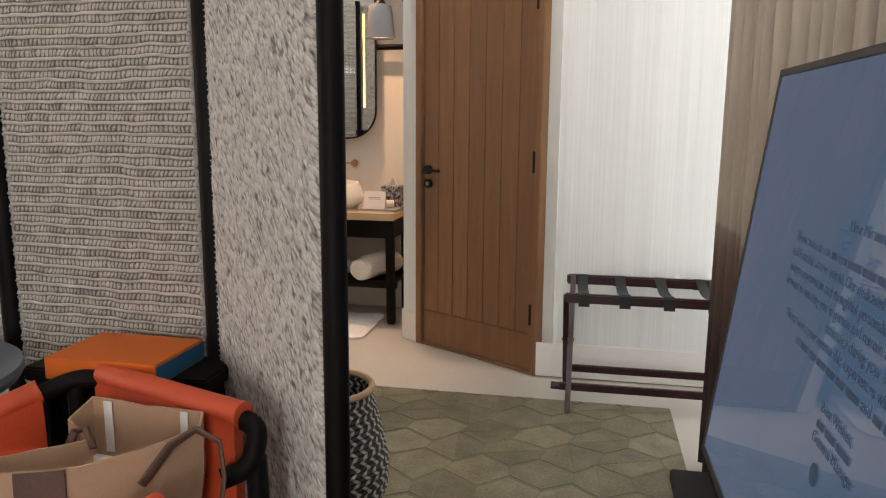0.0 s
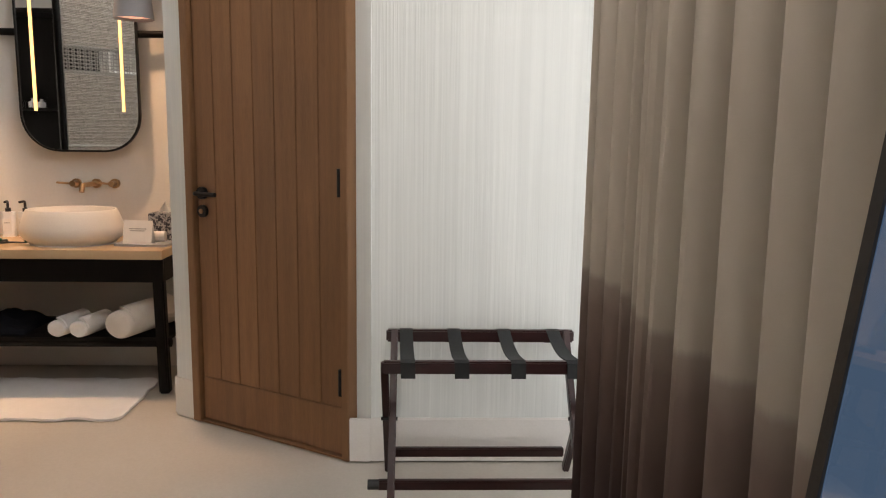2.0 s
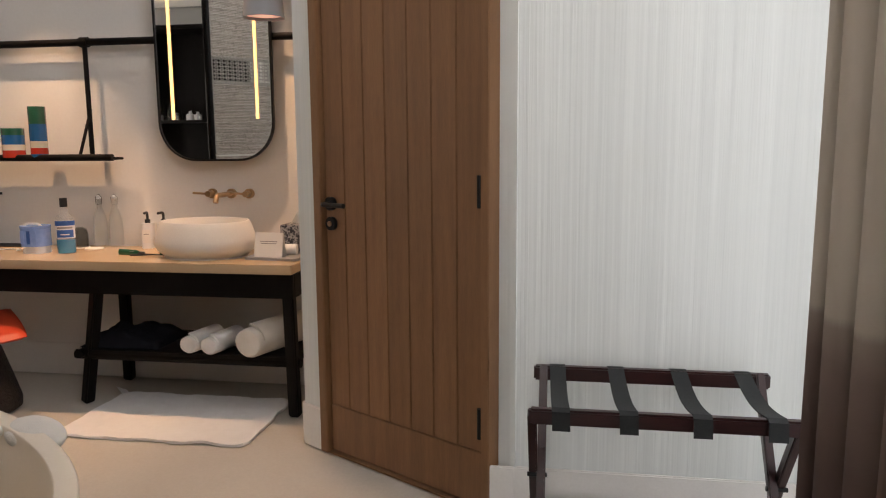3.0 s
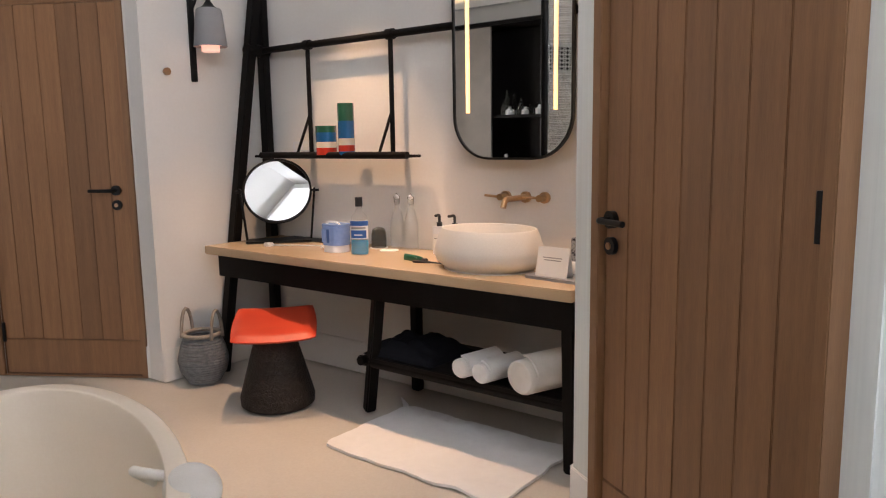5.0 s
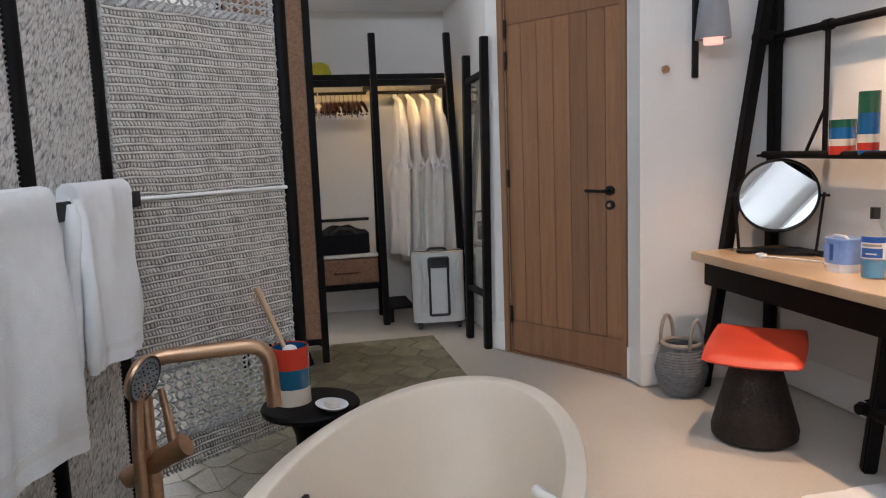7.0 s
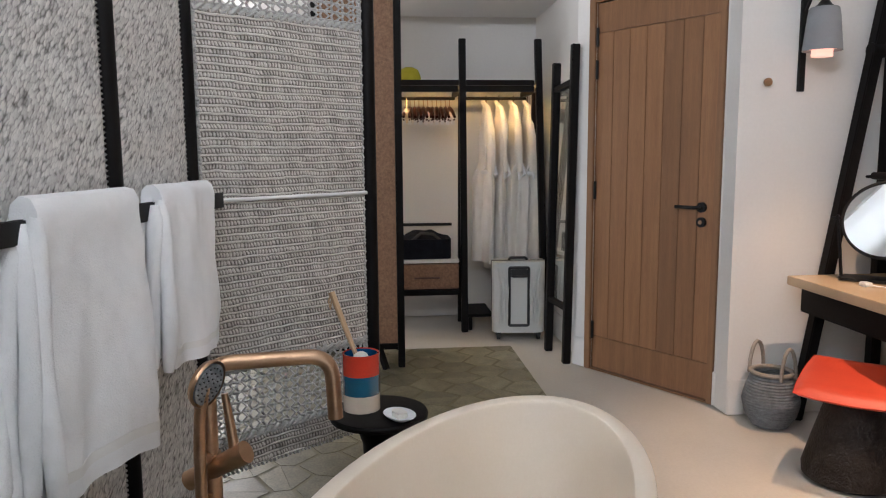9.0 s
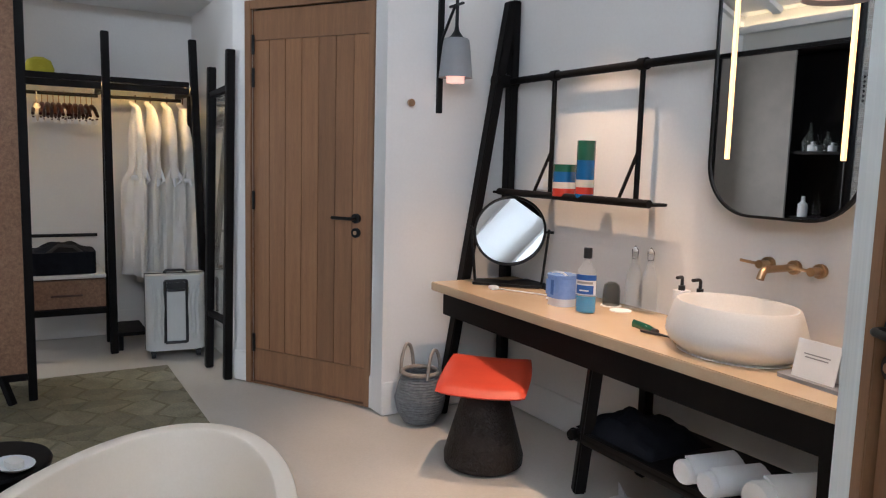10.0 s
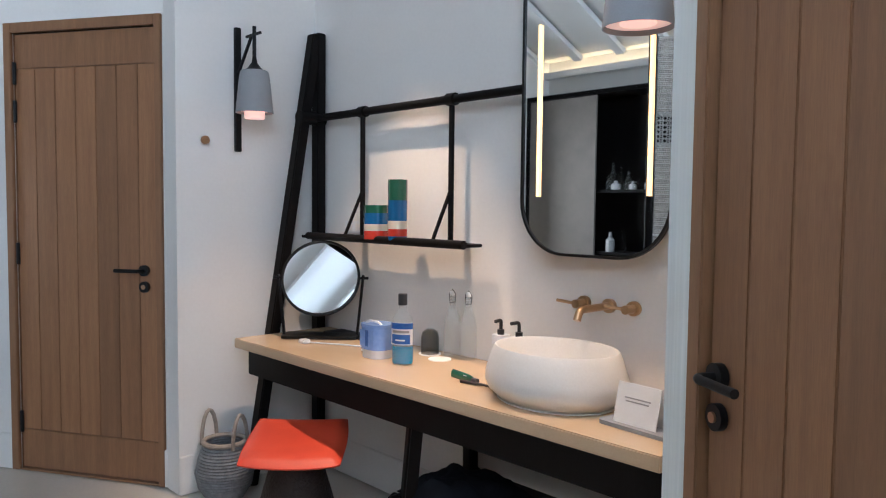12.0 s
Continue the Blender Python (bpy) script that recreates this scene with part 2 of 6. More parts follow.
def beam(p, q, w, d, bm=None, up=(0, 0, 1)):
    """A bar from p to q, of rectangular section."""
    bm = bm or bmesh.new()
    p, q = Vector(p), Vector(q)
    z = (q - p).normalized()
    u = Vector(up)
    if abs(z.dot(u)) > 0.97:
        u = Vector((0, 1, 0))
    x = u.cross(z).normalized()
    y = z.cross(x)
    m = Matrix((x, y, z)).transposed().to_4x4()
    m.translation = (p + q) / 2
    bmesh.ops.create_cube(bm, size=1, matrix=m @ Matrix.Diagonal((w, d, (q - p).length, 1)))
    return bm


def rod(p, q, r, r2=None, bm=None, n=12):
    bm = bm or bmesh.new()
    p, q = Vector(p), Vector(q)
    m = (q - p).to_track_quat("Z", "Y").to_matrix().to_4x4()
    m.translation = (p + q) / 2
    bmesh.ops.create_cone(bm, cap_ends=True, segments=n, radius1=r, radius2=r if r2 is None else r2, depth=(q - p).length, matrix=m)
    return bm


def ball(c, r, bm=None, n=12, s=(1, 1, 1)):
    bm = bm or bmesh.new()
    bmesh.ops.create_uvsphere(bm, u_segments=n, v_segments=max(n // 2, 6), radius=1, matrix=Matrix.Translation(c) @ Matrix.Diagonal((r * s[0], r * s[1], r * s[2], 1)))
    return bm


def lathe(profile, n=32, sx=1.0, sy=1.0, bm=None):
    """A turned shape from (radius, height) pairs; a radius of 0 closes it."""
    bm = bm or bmesh.new()
    rings = []
    for r, z in profile:
        if r <= 0:
            rings.append([bm.verts.new((0, 0, z))])
        else:
            rings.append([bm.verts.new((r * sx * math.cos(2 * math.pi * i / n), r * sy * math.sin(2 * math.pi * i / n), z)) for i in range(n)])
    for a, b in zip(rings, rings[1:]):
        for i in range(n):
            j = (i + 1) % n
            if len(a) == 1 and len(b) > 1:
                bm.faces.new((a[0], b[i], b[j]))
            elif len(b) == 1 and len(a) > 1:
                bm.faces.new((a[i], a[j], b[0]))
            elif len(a) > 1:
                bm.faces.new((a[i], a[j], b[j], b[i]))
    return bm


def tube(points, r, n=10, bm=None, closed=False, flat=1.0):
    """A round bar along points, smoothed at its bends."""
    bm = bm or bmesh.new()
    pts = [Vector(p) for p in points]
    rings, last = [], None
    for i, p in enumerate(pts):
        a = pts[i - 1] if i or closed else p
        b = pts[(i + 1) % len(pts)] if i < len(pts) - 1 or closed else p
        z = (b - a).normalized()
        ref = last if last is not None else (Vector((0, 0, 1)) if abs(z.z) < 0.9 else Vector((1, 0, 0)))
        x = (ref - z * ref.dot(z)).normalized()
        last = x
        y = z.cross(x)
        rr = r[i] if isinstance(r, (list, tuple)) else r
        rings.append([bm.verts.new(p + x * (rr * math.cos(2 * math.pi * k / n)) + y * (rr * flat * math.sin(2 * math.pi * k / n))) for k in range(n)])
    pairs = list(zip(rings, rings[1:])) + ([(rings[-1], rings[0])] if closed else [])
    for a, b in pairs:
        for k in range(n):
            bm.faces.new((a[k], a[(k + 1) % n], b[(k + 1) % n], b[k]))
    if not closed:
        bm.faces.new(rings[0])
        bm.faces.new(rings[-1][::-1])
    return bm


def bend(points, radius, n=6):
    """Points of a path with its corners rounded."""
    pts = [Vector(p) for p in points]
    out = [pts[0]]
    for a, b, c in zip(pts, pts[1:], pts[2:]):
        u, v = (a - b), (c - b)
        r = min(radius, u.length * 0.49, v.length * 0.49)
        s, e = b + u.normalized() * r, b + v.normalized() * r
        for i in range(n + 1):
            f = i / n
            out.append(s * (1 - f) ** 2 + b * (2 * f * (1 - f)) + e * f * f)
    return out + [pts[-1]]


def prism(outline, z0, z1, bm=None):
    """An upright block over an outline of (x, y)."""
    bm = bm or bmesh.new()
    a = [bm.verts.new((x, y, z0)) for x, y in outline]
    b = [bm.verts.new((x, y, z1)) for x, y in outline]
    bm.faces.new(a[::-1])
    bm.faces.new(b)
    for i in range(len(a)):
        j = (i + 1) % len(a)
        bm.faces.new((a[i], a[j], b[j], b[i]))
    return bm


def rounded(w, d, r, n=6):
    """The outline of a rectangle with round corners, about its middle."""
    out = []
    for cx, cy, a0 in ((w / 2 - r, d / 2 - r, 0), (-w / 2 + r, d / 2 - r, 90), (-w / 2 + r, -d / 2 + r, 180), (w / 2 - r, -d / 2 + r, 270)):
        for i in range(n + 1):
            a = radians(a0 + 90 * i / n)
            out.append((cx + r * math.cos(a), cy + r * math.sin(a)))
    return out


def sheet(nx, ny, f, thick=0.0, bm=None):
    """A grid of f(u, v), u and v from 0 to 1; thick: gives it a back, along its normals."""
    bm = bm or bmesh.new()
    g = [[bm.verts.new(f(i / nx, j / ny)) for j in range(ny + 1)] for i in range(nx + 1)]
    for i in range(nx):
        for j in range(ny):
            bm.faces.new((g[i][j], g[i + 1][j], g[i + 1][j + 1], g[i][j + 1]))
    if thick:
        bm.normal_update()
        bmesh.ops.solidify(bm, geom=bm.faces[:], thickness=thick)
    return bm


def along(p, q):
    """The pose at p whose x axis runs level towards q, and that run's length."""
    a = math.atan2(q[1] - p[1], q[0] - p[0])
    return pose(p[0], p[1], 0, 0, 0, math.degrees(a)), math.hypot(q[0] - p[0], q[1] - p[1])


# ---- the large structure ----
RIDGE_Y, RIDGE_Z, EAVES_Y, EAVES_Z, FLAT_Y, FLAT_Z = 7.2, 4.35, 9.95, 2.42, 4.6, 3.2


def roof_z(y):
    if y >= RIDGE_Y:
        return RIDGE_Z + (EAVES_Z - RIDGE_Z) * (y - RIDGE_Y) / (EAVES_Y - RIDGE_Y)
    if y >= FLAT_Y:
        return FLAT_Z + (RIDGE_Z - FLAT_Z) * (y - FLAT_Y) / (RIDGE_Y - FLAT_Y)
    return FLAT_Z


def wall(name, p, q, thick, material=PLASTER, holes=(), top=None, label="cream plaster wall"):
    """A wall whose visible face runs from p to q; it thickens to the left of that run. holes: (from, to, bottom, top) along it."""
    m, length = along(p, q)
    # cut the run at the holes and at the roof's folds
    cuts = sorted({0.0, length, *[h for a in holes for h in a[:2]], *[(f - p[1]) / (q[1] - p[1]) * length for f in (RIDGE_Y, FLAT_Y) if (p[1] - f) * (q[1] - f) < 0]})
    bm = bmesh.new()
    for a, b in zip(cuts, cuts[1:]):
        za, zb = [(top or roof_z(p[1] + (q[1] - p[1]) * s / length) + 0.03) for s in (a, b)]
        spans = [(0.0, None)]
        for h in holes:
            if h[0] < (a + b) / 2 < h[1]:
                spans = [(0.0, h[2]), (h[3], None)]
        for z0, z1 in spans:
            if z1 is not None and z1 - z0 < 1e-3:
                continue
            vs = [bm.verts.new(c) for c in ((a, 0, z0), (b, 0, z0), (b, thick, z0), (a, thick, z0), (a, 0, z1 or za), (b, 0, z1 or zb), (b, thick, z1 or zb), (a, thick, z1 or za))]
            for f in ((0, 1, 5, 4), (1, 2, 6, 5), (2, 3, 7, 6), (3, 0, 4, 7), (4, 5, 6, 7), (3, 2, 1, 0)):
                bm.faces.new([vs[i] for i in f])
    ob = part(name, bm, material)
    ob.matrix_world = m
    return tagged(ob, label, "wall", kind="structure")


def skirting(p, q, height=0.185, proud=0.014):
    m, length = along(p, q)
    bm = box((0, -proud, 0), (length, -0.001, height))
    ob = part("baseboard", bm, SKIRT, bevel=0.004)
    ob.matrix_world = m
    return tagged(ob, "tall pale painted skirting board", "baseboard", kind="structure")


L0, L1 = Vector((-5.08, 8.505)), Vector((-4.185, 9.0535))      # diagonal wall with the closed room door
R0, R1 = Vector((-1.545, 9.045)), Vector((-0.60, 8.525))    # diagonal wall with the other door
DL = (Vector((-4.95, 8.585)), Vector((-4.24, 9.02)))
DR = (Vector((-1.405, 8.958)), Vector((-0.712, 8.54)))
DOOR_H = 2.235


def on(p, q, x):
    return (Vector(x) - Vector(p)).dot((Vector(q) - Vector(p)).normalized())


wall("wall_vanity", (-4.06, 9.80), (-1.545, 9.80), 0.15, label="cream plaster wall behind the vanity")
wall("wall_lamp", (-4.06, 9.035), (-4.06, 9.80), 0.125)
wall("wall_diagonal_left", L0, L1, 0.15, holes=[(on(L0, L1, DL[0]), on(L0, L1, DL[1]), 0, DOOR_H)], label="cream plaster wall around the oak door")
wall("wall_closet_side", (-6.60, 8.58), (-5.05, 8.58), 0.12)
wall("wall_closet_back", (-6.60, 4.4), (-6.60, 8.58), 0.15, holes=[(1.0, 1.75, 0.6, 2.4)])
wall("wall_vanity_side", (-1.545, 9.80), R0, 0.14)
wall("wall_diagonal_right", R0, R1, 0.15, LINEN, holes=[(on(R0, R1, DR[0]), on(R0, R1, DR[1]), 0, 2.29)], label="cream plaster wall around the oak door")
wall("wall_linen", (-0.60, 8.53), (0.50, 8.53), 0.15, LINEN, label="white wall with fine vertical linen texture")
wall("wall_east", (0.50, 8.53), (0.50, -2.0), 0.15, holes=[(0.14, 0.87, 0.05, 2.5), (0.88, 3.5, 2.6, 3.3)])
wall("wall_south", (0.50, -2.0), (-6.75, -2.0), 0.2, holes=[(0.2, 2.6, 0.15, 2.5)])
wall("wall_west", (-6.75, -2.0), (-6.75, 4.4), 0.2, holes=[(0.4, 4.4, 0.3, 2.5)])
wall("wall_minibar", (-6.75, 4.42), (-4.2, 4.42), -0.15, label="plaster wall behind the dark cabinet")

bm = box((-6.95, -2.2, -0.12), (0.65, 10.0, -0.006))
floor = tagged(part("floor", bm, CONCRETE), "pale cream polished cement floor", "floor", kind="structure")
bm = box((-140, -140, -1.2), (140, 140, -1.0))
tagged(part("ground", bm, CONCRETE), "pale sand ground outside", "ground", kind="structure")


def slab(name, y0, z0, y1, z1, thick=0.1):
    bm = bmesh.new()
    vs = [bm.verts.new(c) for c in ((-6.95, y0, z0), (0.65, y0, z0), (0.65, y1, z1), (-6.95, y1, z1), (-6.95, y0, z0 + thick), (0.65, y0, z0 + thick), (0.65, y1, z1 + thick), (-6.95, y1, z1 + thick))]
    for f in ((0, 1, 2, 3), (4, 5, 6, 7), (0, 1, 5, 4), (1, 2, 6, 5), (2, 3, 7, 6), (3, 0, 4, 7)):
        bm.faces.new([vs[i] for i in f])
    # rafters
    if abs(z1 - z0) > 0.1:
        for i in range(13):
            x = -6.6 + i * 0.58
            beam((x, y0, z0 - 0.05), (x, y1, z1 - 0.05), 0.06, 0.11, bm, up=(1, 0, 0))
    return tagged(part(name, bm, CEILING), "white boarded ceiling with rafters", "ceiling", kind="structure")


slab("ceiling", EAVES_Y + 0.05, EAVES_Z - 0.035, RIDGE_Y, RIDGE_Z)
slab("ceiling", RIDGE_Y, RIDGE_Z, FLAT_Y, FLAT_Z)
slab("ceiling", FLAT_Y, FLAT_Z, -2.25, FLAT_Z)
# bulkhead over the open closet
tagged(part("ceiling", box((-6.60, 6.2, 2.44), (-5.90, 8.58, 3.1)), CEILING), "white bulkhead over the open closet", "ceiling", kind="structure")
tagged(part("trim", box((-6.74, 4.425, 2.98), (-4.2, 4.53, 3.0)), CEILING), "white cornice ledge along the wall top", "trim", kind="structure")
tagged(part("trim", box((-6.74, 4.515, 3.0), (-4.2, 4.53, 3.06)), CEILING), "white lip of the light cornice", "trim", kind="structure")
tagged(part("trim", box((-6.74, 4.44, 3.002), (-4.2, 4.47, 3.02)), COVELED), "warm light strip hidden on the cornice", "light", kind="structure")

for p, q in (((-4.06, 9.80), (-1.545, 9.80)), ((-4.06, 9.035), (-4.06, 9.80)), (L0, DL[0] - (DL[1] - DL[0]) * 0.045), (DL[1] + (DL[1] - DL[0]) * 0.03, L1), ((-6.60, 8.58), (-5.05, 8.58)),
             ((-6.60, 6.2), (-6.60, 8.58)), ((-1.545, 9.80), R0), (R0, DR[0] - (DR[1] - DR[0]) * 0.03), ((-0.60, 8.53), (0.50, 8.53)), (DR[1] + (DR[1] - DR[0]) * 0.03, R1)):
    skirting(p, q)


def plank_door(name, p, q, height, hinge_right, label, rails, n):
    """A closed plank door in its frame; local x along the wall, y away from the room."""
    m, w = along(p, q)
    d = thing(name, m, label, "door", kind="structure")
    part("frame", box((-0.045, -0.018, 0), (0, 0.09, height + 0.05)), OAKTRIM, d, bevel=0.003)
    part("frame", box((w, -0.018, 0), (w + 0.035, 0.09, height + 0.05)), OAKTRIM, d, bevel=0.003)
    part("frame", box((0, -0.018, height), (w, 0.09, height + 0.05)), OAKTRIM, d, bevel=0.003)
    part("threshold", box((0, -0.01, 0.0), (w, 0.09, 0.008)), OAKTRIM, d)
    lo, hi = 0.014, height - 0.006
    y0, y1 = 0.004, 0.046
    x0, x1 = 0.006, w - 0.006
    part("bottom_rail", box((x0, y0, lo), (x1, y1, lo + 0.2)), OAK, d, bevel=0.003)
    top = hi
    if rails:
        part("top_rail", box((x0, y0, hi - 0.17), (x1, y1, hi)), OAK, d, bevel=0.003)
        top = hi - 0.172
        part("stile", box((x1 - 0.1, y0, lo + 0.202), (x1, y1, top)), OAK, d, bevel=0.003)
        x1 -= 0.102
    step = (x1 - x0) / n
    for i in range(n):
        part("plank", box((x0 + i * step + 0.0009, y0 + 0.0015, lo + 0.202), (x0 + (i + 1) * step - 0.0009, y1, top)), OAK, d, bevel=0.0025)
    hx = w - 0.012 if hinge_right else 0.012
    for z in ((0.32, 1.13, 1.94) if not rails else (0.25, 1.12, 1.84, 2.03)):
        part("hinge", rod((hx, -0.006, z - 0.05), (hx, -0.006, z + 0.06), 0.009), BLACKMETAL, d, smooth=True)
    lx = 0.047 if hinge_right else w - 0.075
    s = 1 if hinge_right else -1
    hd = part("handle", rod((lx, 0.004, 1.06), (lx, -0.014, 1.06), 0.027, n=20), BLACKMETAL, d, "dark metal lever handle", smooth=True)
    part("lever", tube(bend([(lx, -0.005, 1.06), (lx, -0.055, 1.06), (lx + s * 0.13, -0.055, 1.06)], 0.02), 0.0095), BLACKMETAL, hd, smooth=True)
    ke = part("lock_rose", rod((lx, 0.004, 0.98), (lx, -0.012, 0.98), 0.027, n=20), BLACKMETAL, d, smooth=True)
    part("keyhole", rod((lx, -0.012, 0.98), (lx, -0.017, 0.98), 0.011, n=12), BRASS, ke, smooth=True)
    return d


plank_door("door_1", DL[0], DL[1], DOOR_H, False, "closed oak plank door with dark lever handle", True, 6)
plank_door("door_2", DR[0], DR[1], 2.29, True, "closed oak plank door with dark hinges and handle", False, 7)

# ---- tile field in the floor ----


def tile_field(bounds, size, seed):
    """Irregular hexagon tiles over the field: yields outlines, clipped to the rectangles in bounds."""
    rnd = random.Random(seed)
    sx, sy = size * 1.05, size * 0.80
    jit = {}

    def corner(i, j):
        if (i, j) not in jit:
            jit[i, j] = (rnd.uniform(-0.09, 0.09) * size, rnd.uniform(-0.08, 0.08) * size)
        return jit[i, j]

    def clip(poly, x0, y0, x1, y1):
        for axis, lim, sign in ((0, x0, 1), (0, x1, -1), (1, y0, 1), (1, y1, -1)):
            out = []
            for a, b in zip(poly, poly[1:] + poly[:1]):
                ia, ib = (a[axis] - lim) * sign >= 0, (b[axis] - lim) * sign >= 0
                if ia:
                    out.append(a)
                if ia != ib:
                    f = (lim - a[axis]) / (b[axis] - a[axis])
                    out.append((a[0] + f * (b[0] - a[0]), a[1] + f * (b[1] - a[1])))
            poly = out
            if len(poly) < 3:
                return []
        return poly

    for bx in bounds:
        x0, y0, x1, y1 = bx
        for r in range(int(y0 / sy) - 2, int(y1 / sy) + 3):
            for c in range(int(x0 / sx) - 2, int(x1 / sx) + 3):
                cx, cy = (c + 0.5 * (r % 2)) * sx, r * sy
                k = 2 * c + (r % 2)
                pts = []
                for dx, dy, key in ((0.5, 1 / 6, (k + 1, 2 * r + 1, 0)), (0, 0.5, (k, 2 * r + 1, 1)), (-0.5, 1 / 6, (k - 1, 2 * r + 1, 0)), (-0.5, -1 / 6, (k - 1, 2 * r - 1, 1)), (0, -0.5, (k, 2 * r - 1, 0)), (0.5, -1 / 6, (k + 1, 2 * r - 1, 1))):
                    ox, oy = corner((key[0], key[1]), key[2])
                    pts.append((cx + dx * sx + ox, cy + dy * sy * 1.35 + oy))
                pick = rnd.random()
                polys = [pts]
                if pick < 0.35:
                    polys = [[pts[i] for i in (0, 1, 2, 3)], [pts[i] for i in (3, 4, 5, 0)]]
                elif pick < 0.5:
                    polys = [[pts[i] for i in (1, 2, 3, 4)], [pts[i] for i in (4, 5, 0, 1)]]
                for poly in polys:
                    poly = clip(poly, x0, y0, x1, y1)
                    if len(poly) >= 3:
                        mx, my = sum(a for a, _ in poly) / len(poly), sum(b for _, b in poly) / len(poly)
                        area = abs(sum(a[0] * b[1] - b[0] * a[1] for a, b in zip(poly, poly[1:] + poly[:1]))) / 2
                        if area > 0.0006:
                            g = 0.0028
                            yield [(a + (mx - a) * min(g / max(math.hypot(mx - a, my - b), 1e-4), 0.4), b + (my - b) * min(g / max(math.hypot(mx - a, my - b), 1e-4), 0.4)) for a, b in poly]


TILED = [(-5.55, 4.9, -0.025, 8.185)]

# ---- rope screen round the tub ----
SCREEN = [(-0.89, 5.95), (-1.36, 6.385), (-2.01, 6.44), (-2.54, 6.55), (-3.00, 6.64), (-3.47, 7.22)]
screen = thing("rope_screen", pose(*SCREEN[0], 0), "folding screen of grey white rope woven on black posts", "room divider")
si = screen.matrix_world.inverted()
SCREEN_TOP = 2.62


def local(x, y, z=0.0):
    return si @ Vector((x, y, z))


for i, (x, y) in enumerate(SCREEN):
    r = 0.029 if i else 0.0235
    bm = rod(local(x, y, 0), local(x, y, SCREEN_TOP), r, n=16)
    part("post", bm, BLACKWOOD, screen, smooth=True)


def shag(p, q, z0, z1, seed, step=0.011):
    """A panel of short rope ends: a thick mat with slanting tufts on both faces."""
    m, w = along(p, q)
    a, b = 0.034, w - 0.034
    nx, nz = int((b - a) / step), int((z1 - z0) / step)
    bm = bmesh.new()
    for side in (-1, 1):
        def f(u, v):
            x, z = a + u * (b - a), z0 + v * (z1 - z0)
            h = noise.noise(Vector((x * 55 + z * 30, z * 95 - x * 20, seed + side * 7))) * 0.5 + 0.5
            e = min(1.0, min(u, 1 - u) * (b - a) / 0.02)
            return (x, side * (0.005 + e * (0.007 + 0.010 * h)), z)
        sheet(nx, nz, f, 0, bm)
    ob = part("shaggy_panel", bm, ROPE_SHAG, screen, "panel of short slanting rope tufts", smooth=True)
    ob.matrix_parent_inverse = si
    ob.matrix_basis = m
    # looped selvedges
    for x in (a, b):
        bm = bmesh.new()
        pts = []
        for k in range(int((z1 - z0) / 0.007)):
            pts.append((x + (0.002 if k % 2 else -0.002), 0.006 * (1 if k % 2 else -1), z0 + k * 0.007))
        tube(pts, 0.0075, 5, bm)
        o = part("selvedge", bm, ROPE_PLAIN, screen, smooth=True)
        o.matrix_parent_inverse = si
        o.matrix_basis = m
    return ob


COURSE, LOOP = 0.027, 0.0125


def course(x, z, seed):
    """How many rope courses a point lies up the weave, which wanders a little."""
    return (z + 0.005 * noise.noise(Vector((x * 5, z * 9, seed))) + 0.0035 * noise.noise(Vector((x * 17, z * 22, seed + 5)))) / COURSE


def weave(x, q):
    """Relief of the weave: a plain cord along each course, then a row of upright loops."""
    k = q % 1.0
    if k < 0.36:
        return math.sin(math.pi * k / 0.36) ** 0.5
    return math.sin(math.pi * (k - 0.36) / 0.64) ** 0.4 * (0.12 + 0.8 * abs(math.sin(math.pi * (x / LOOP + 0.37 * math.floor(q) + 0.5 * k))) ** 0.7)


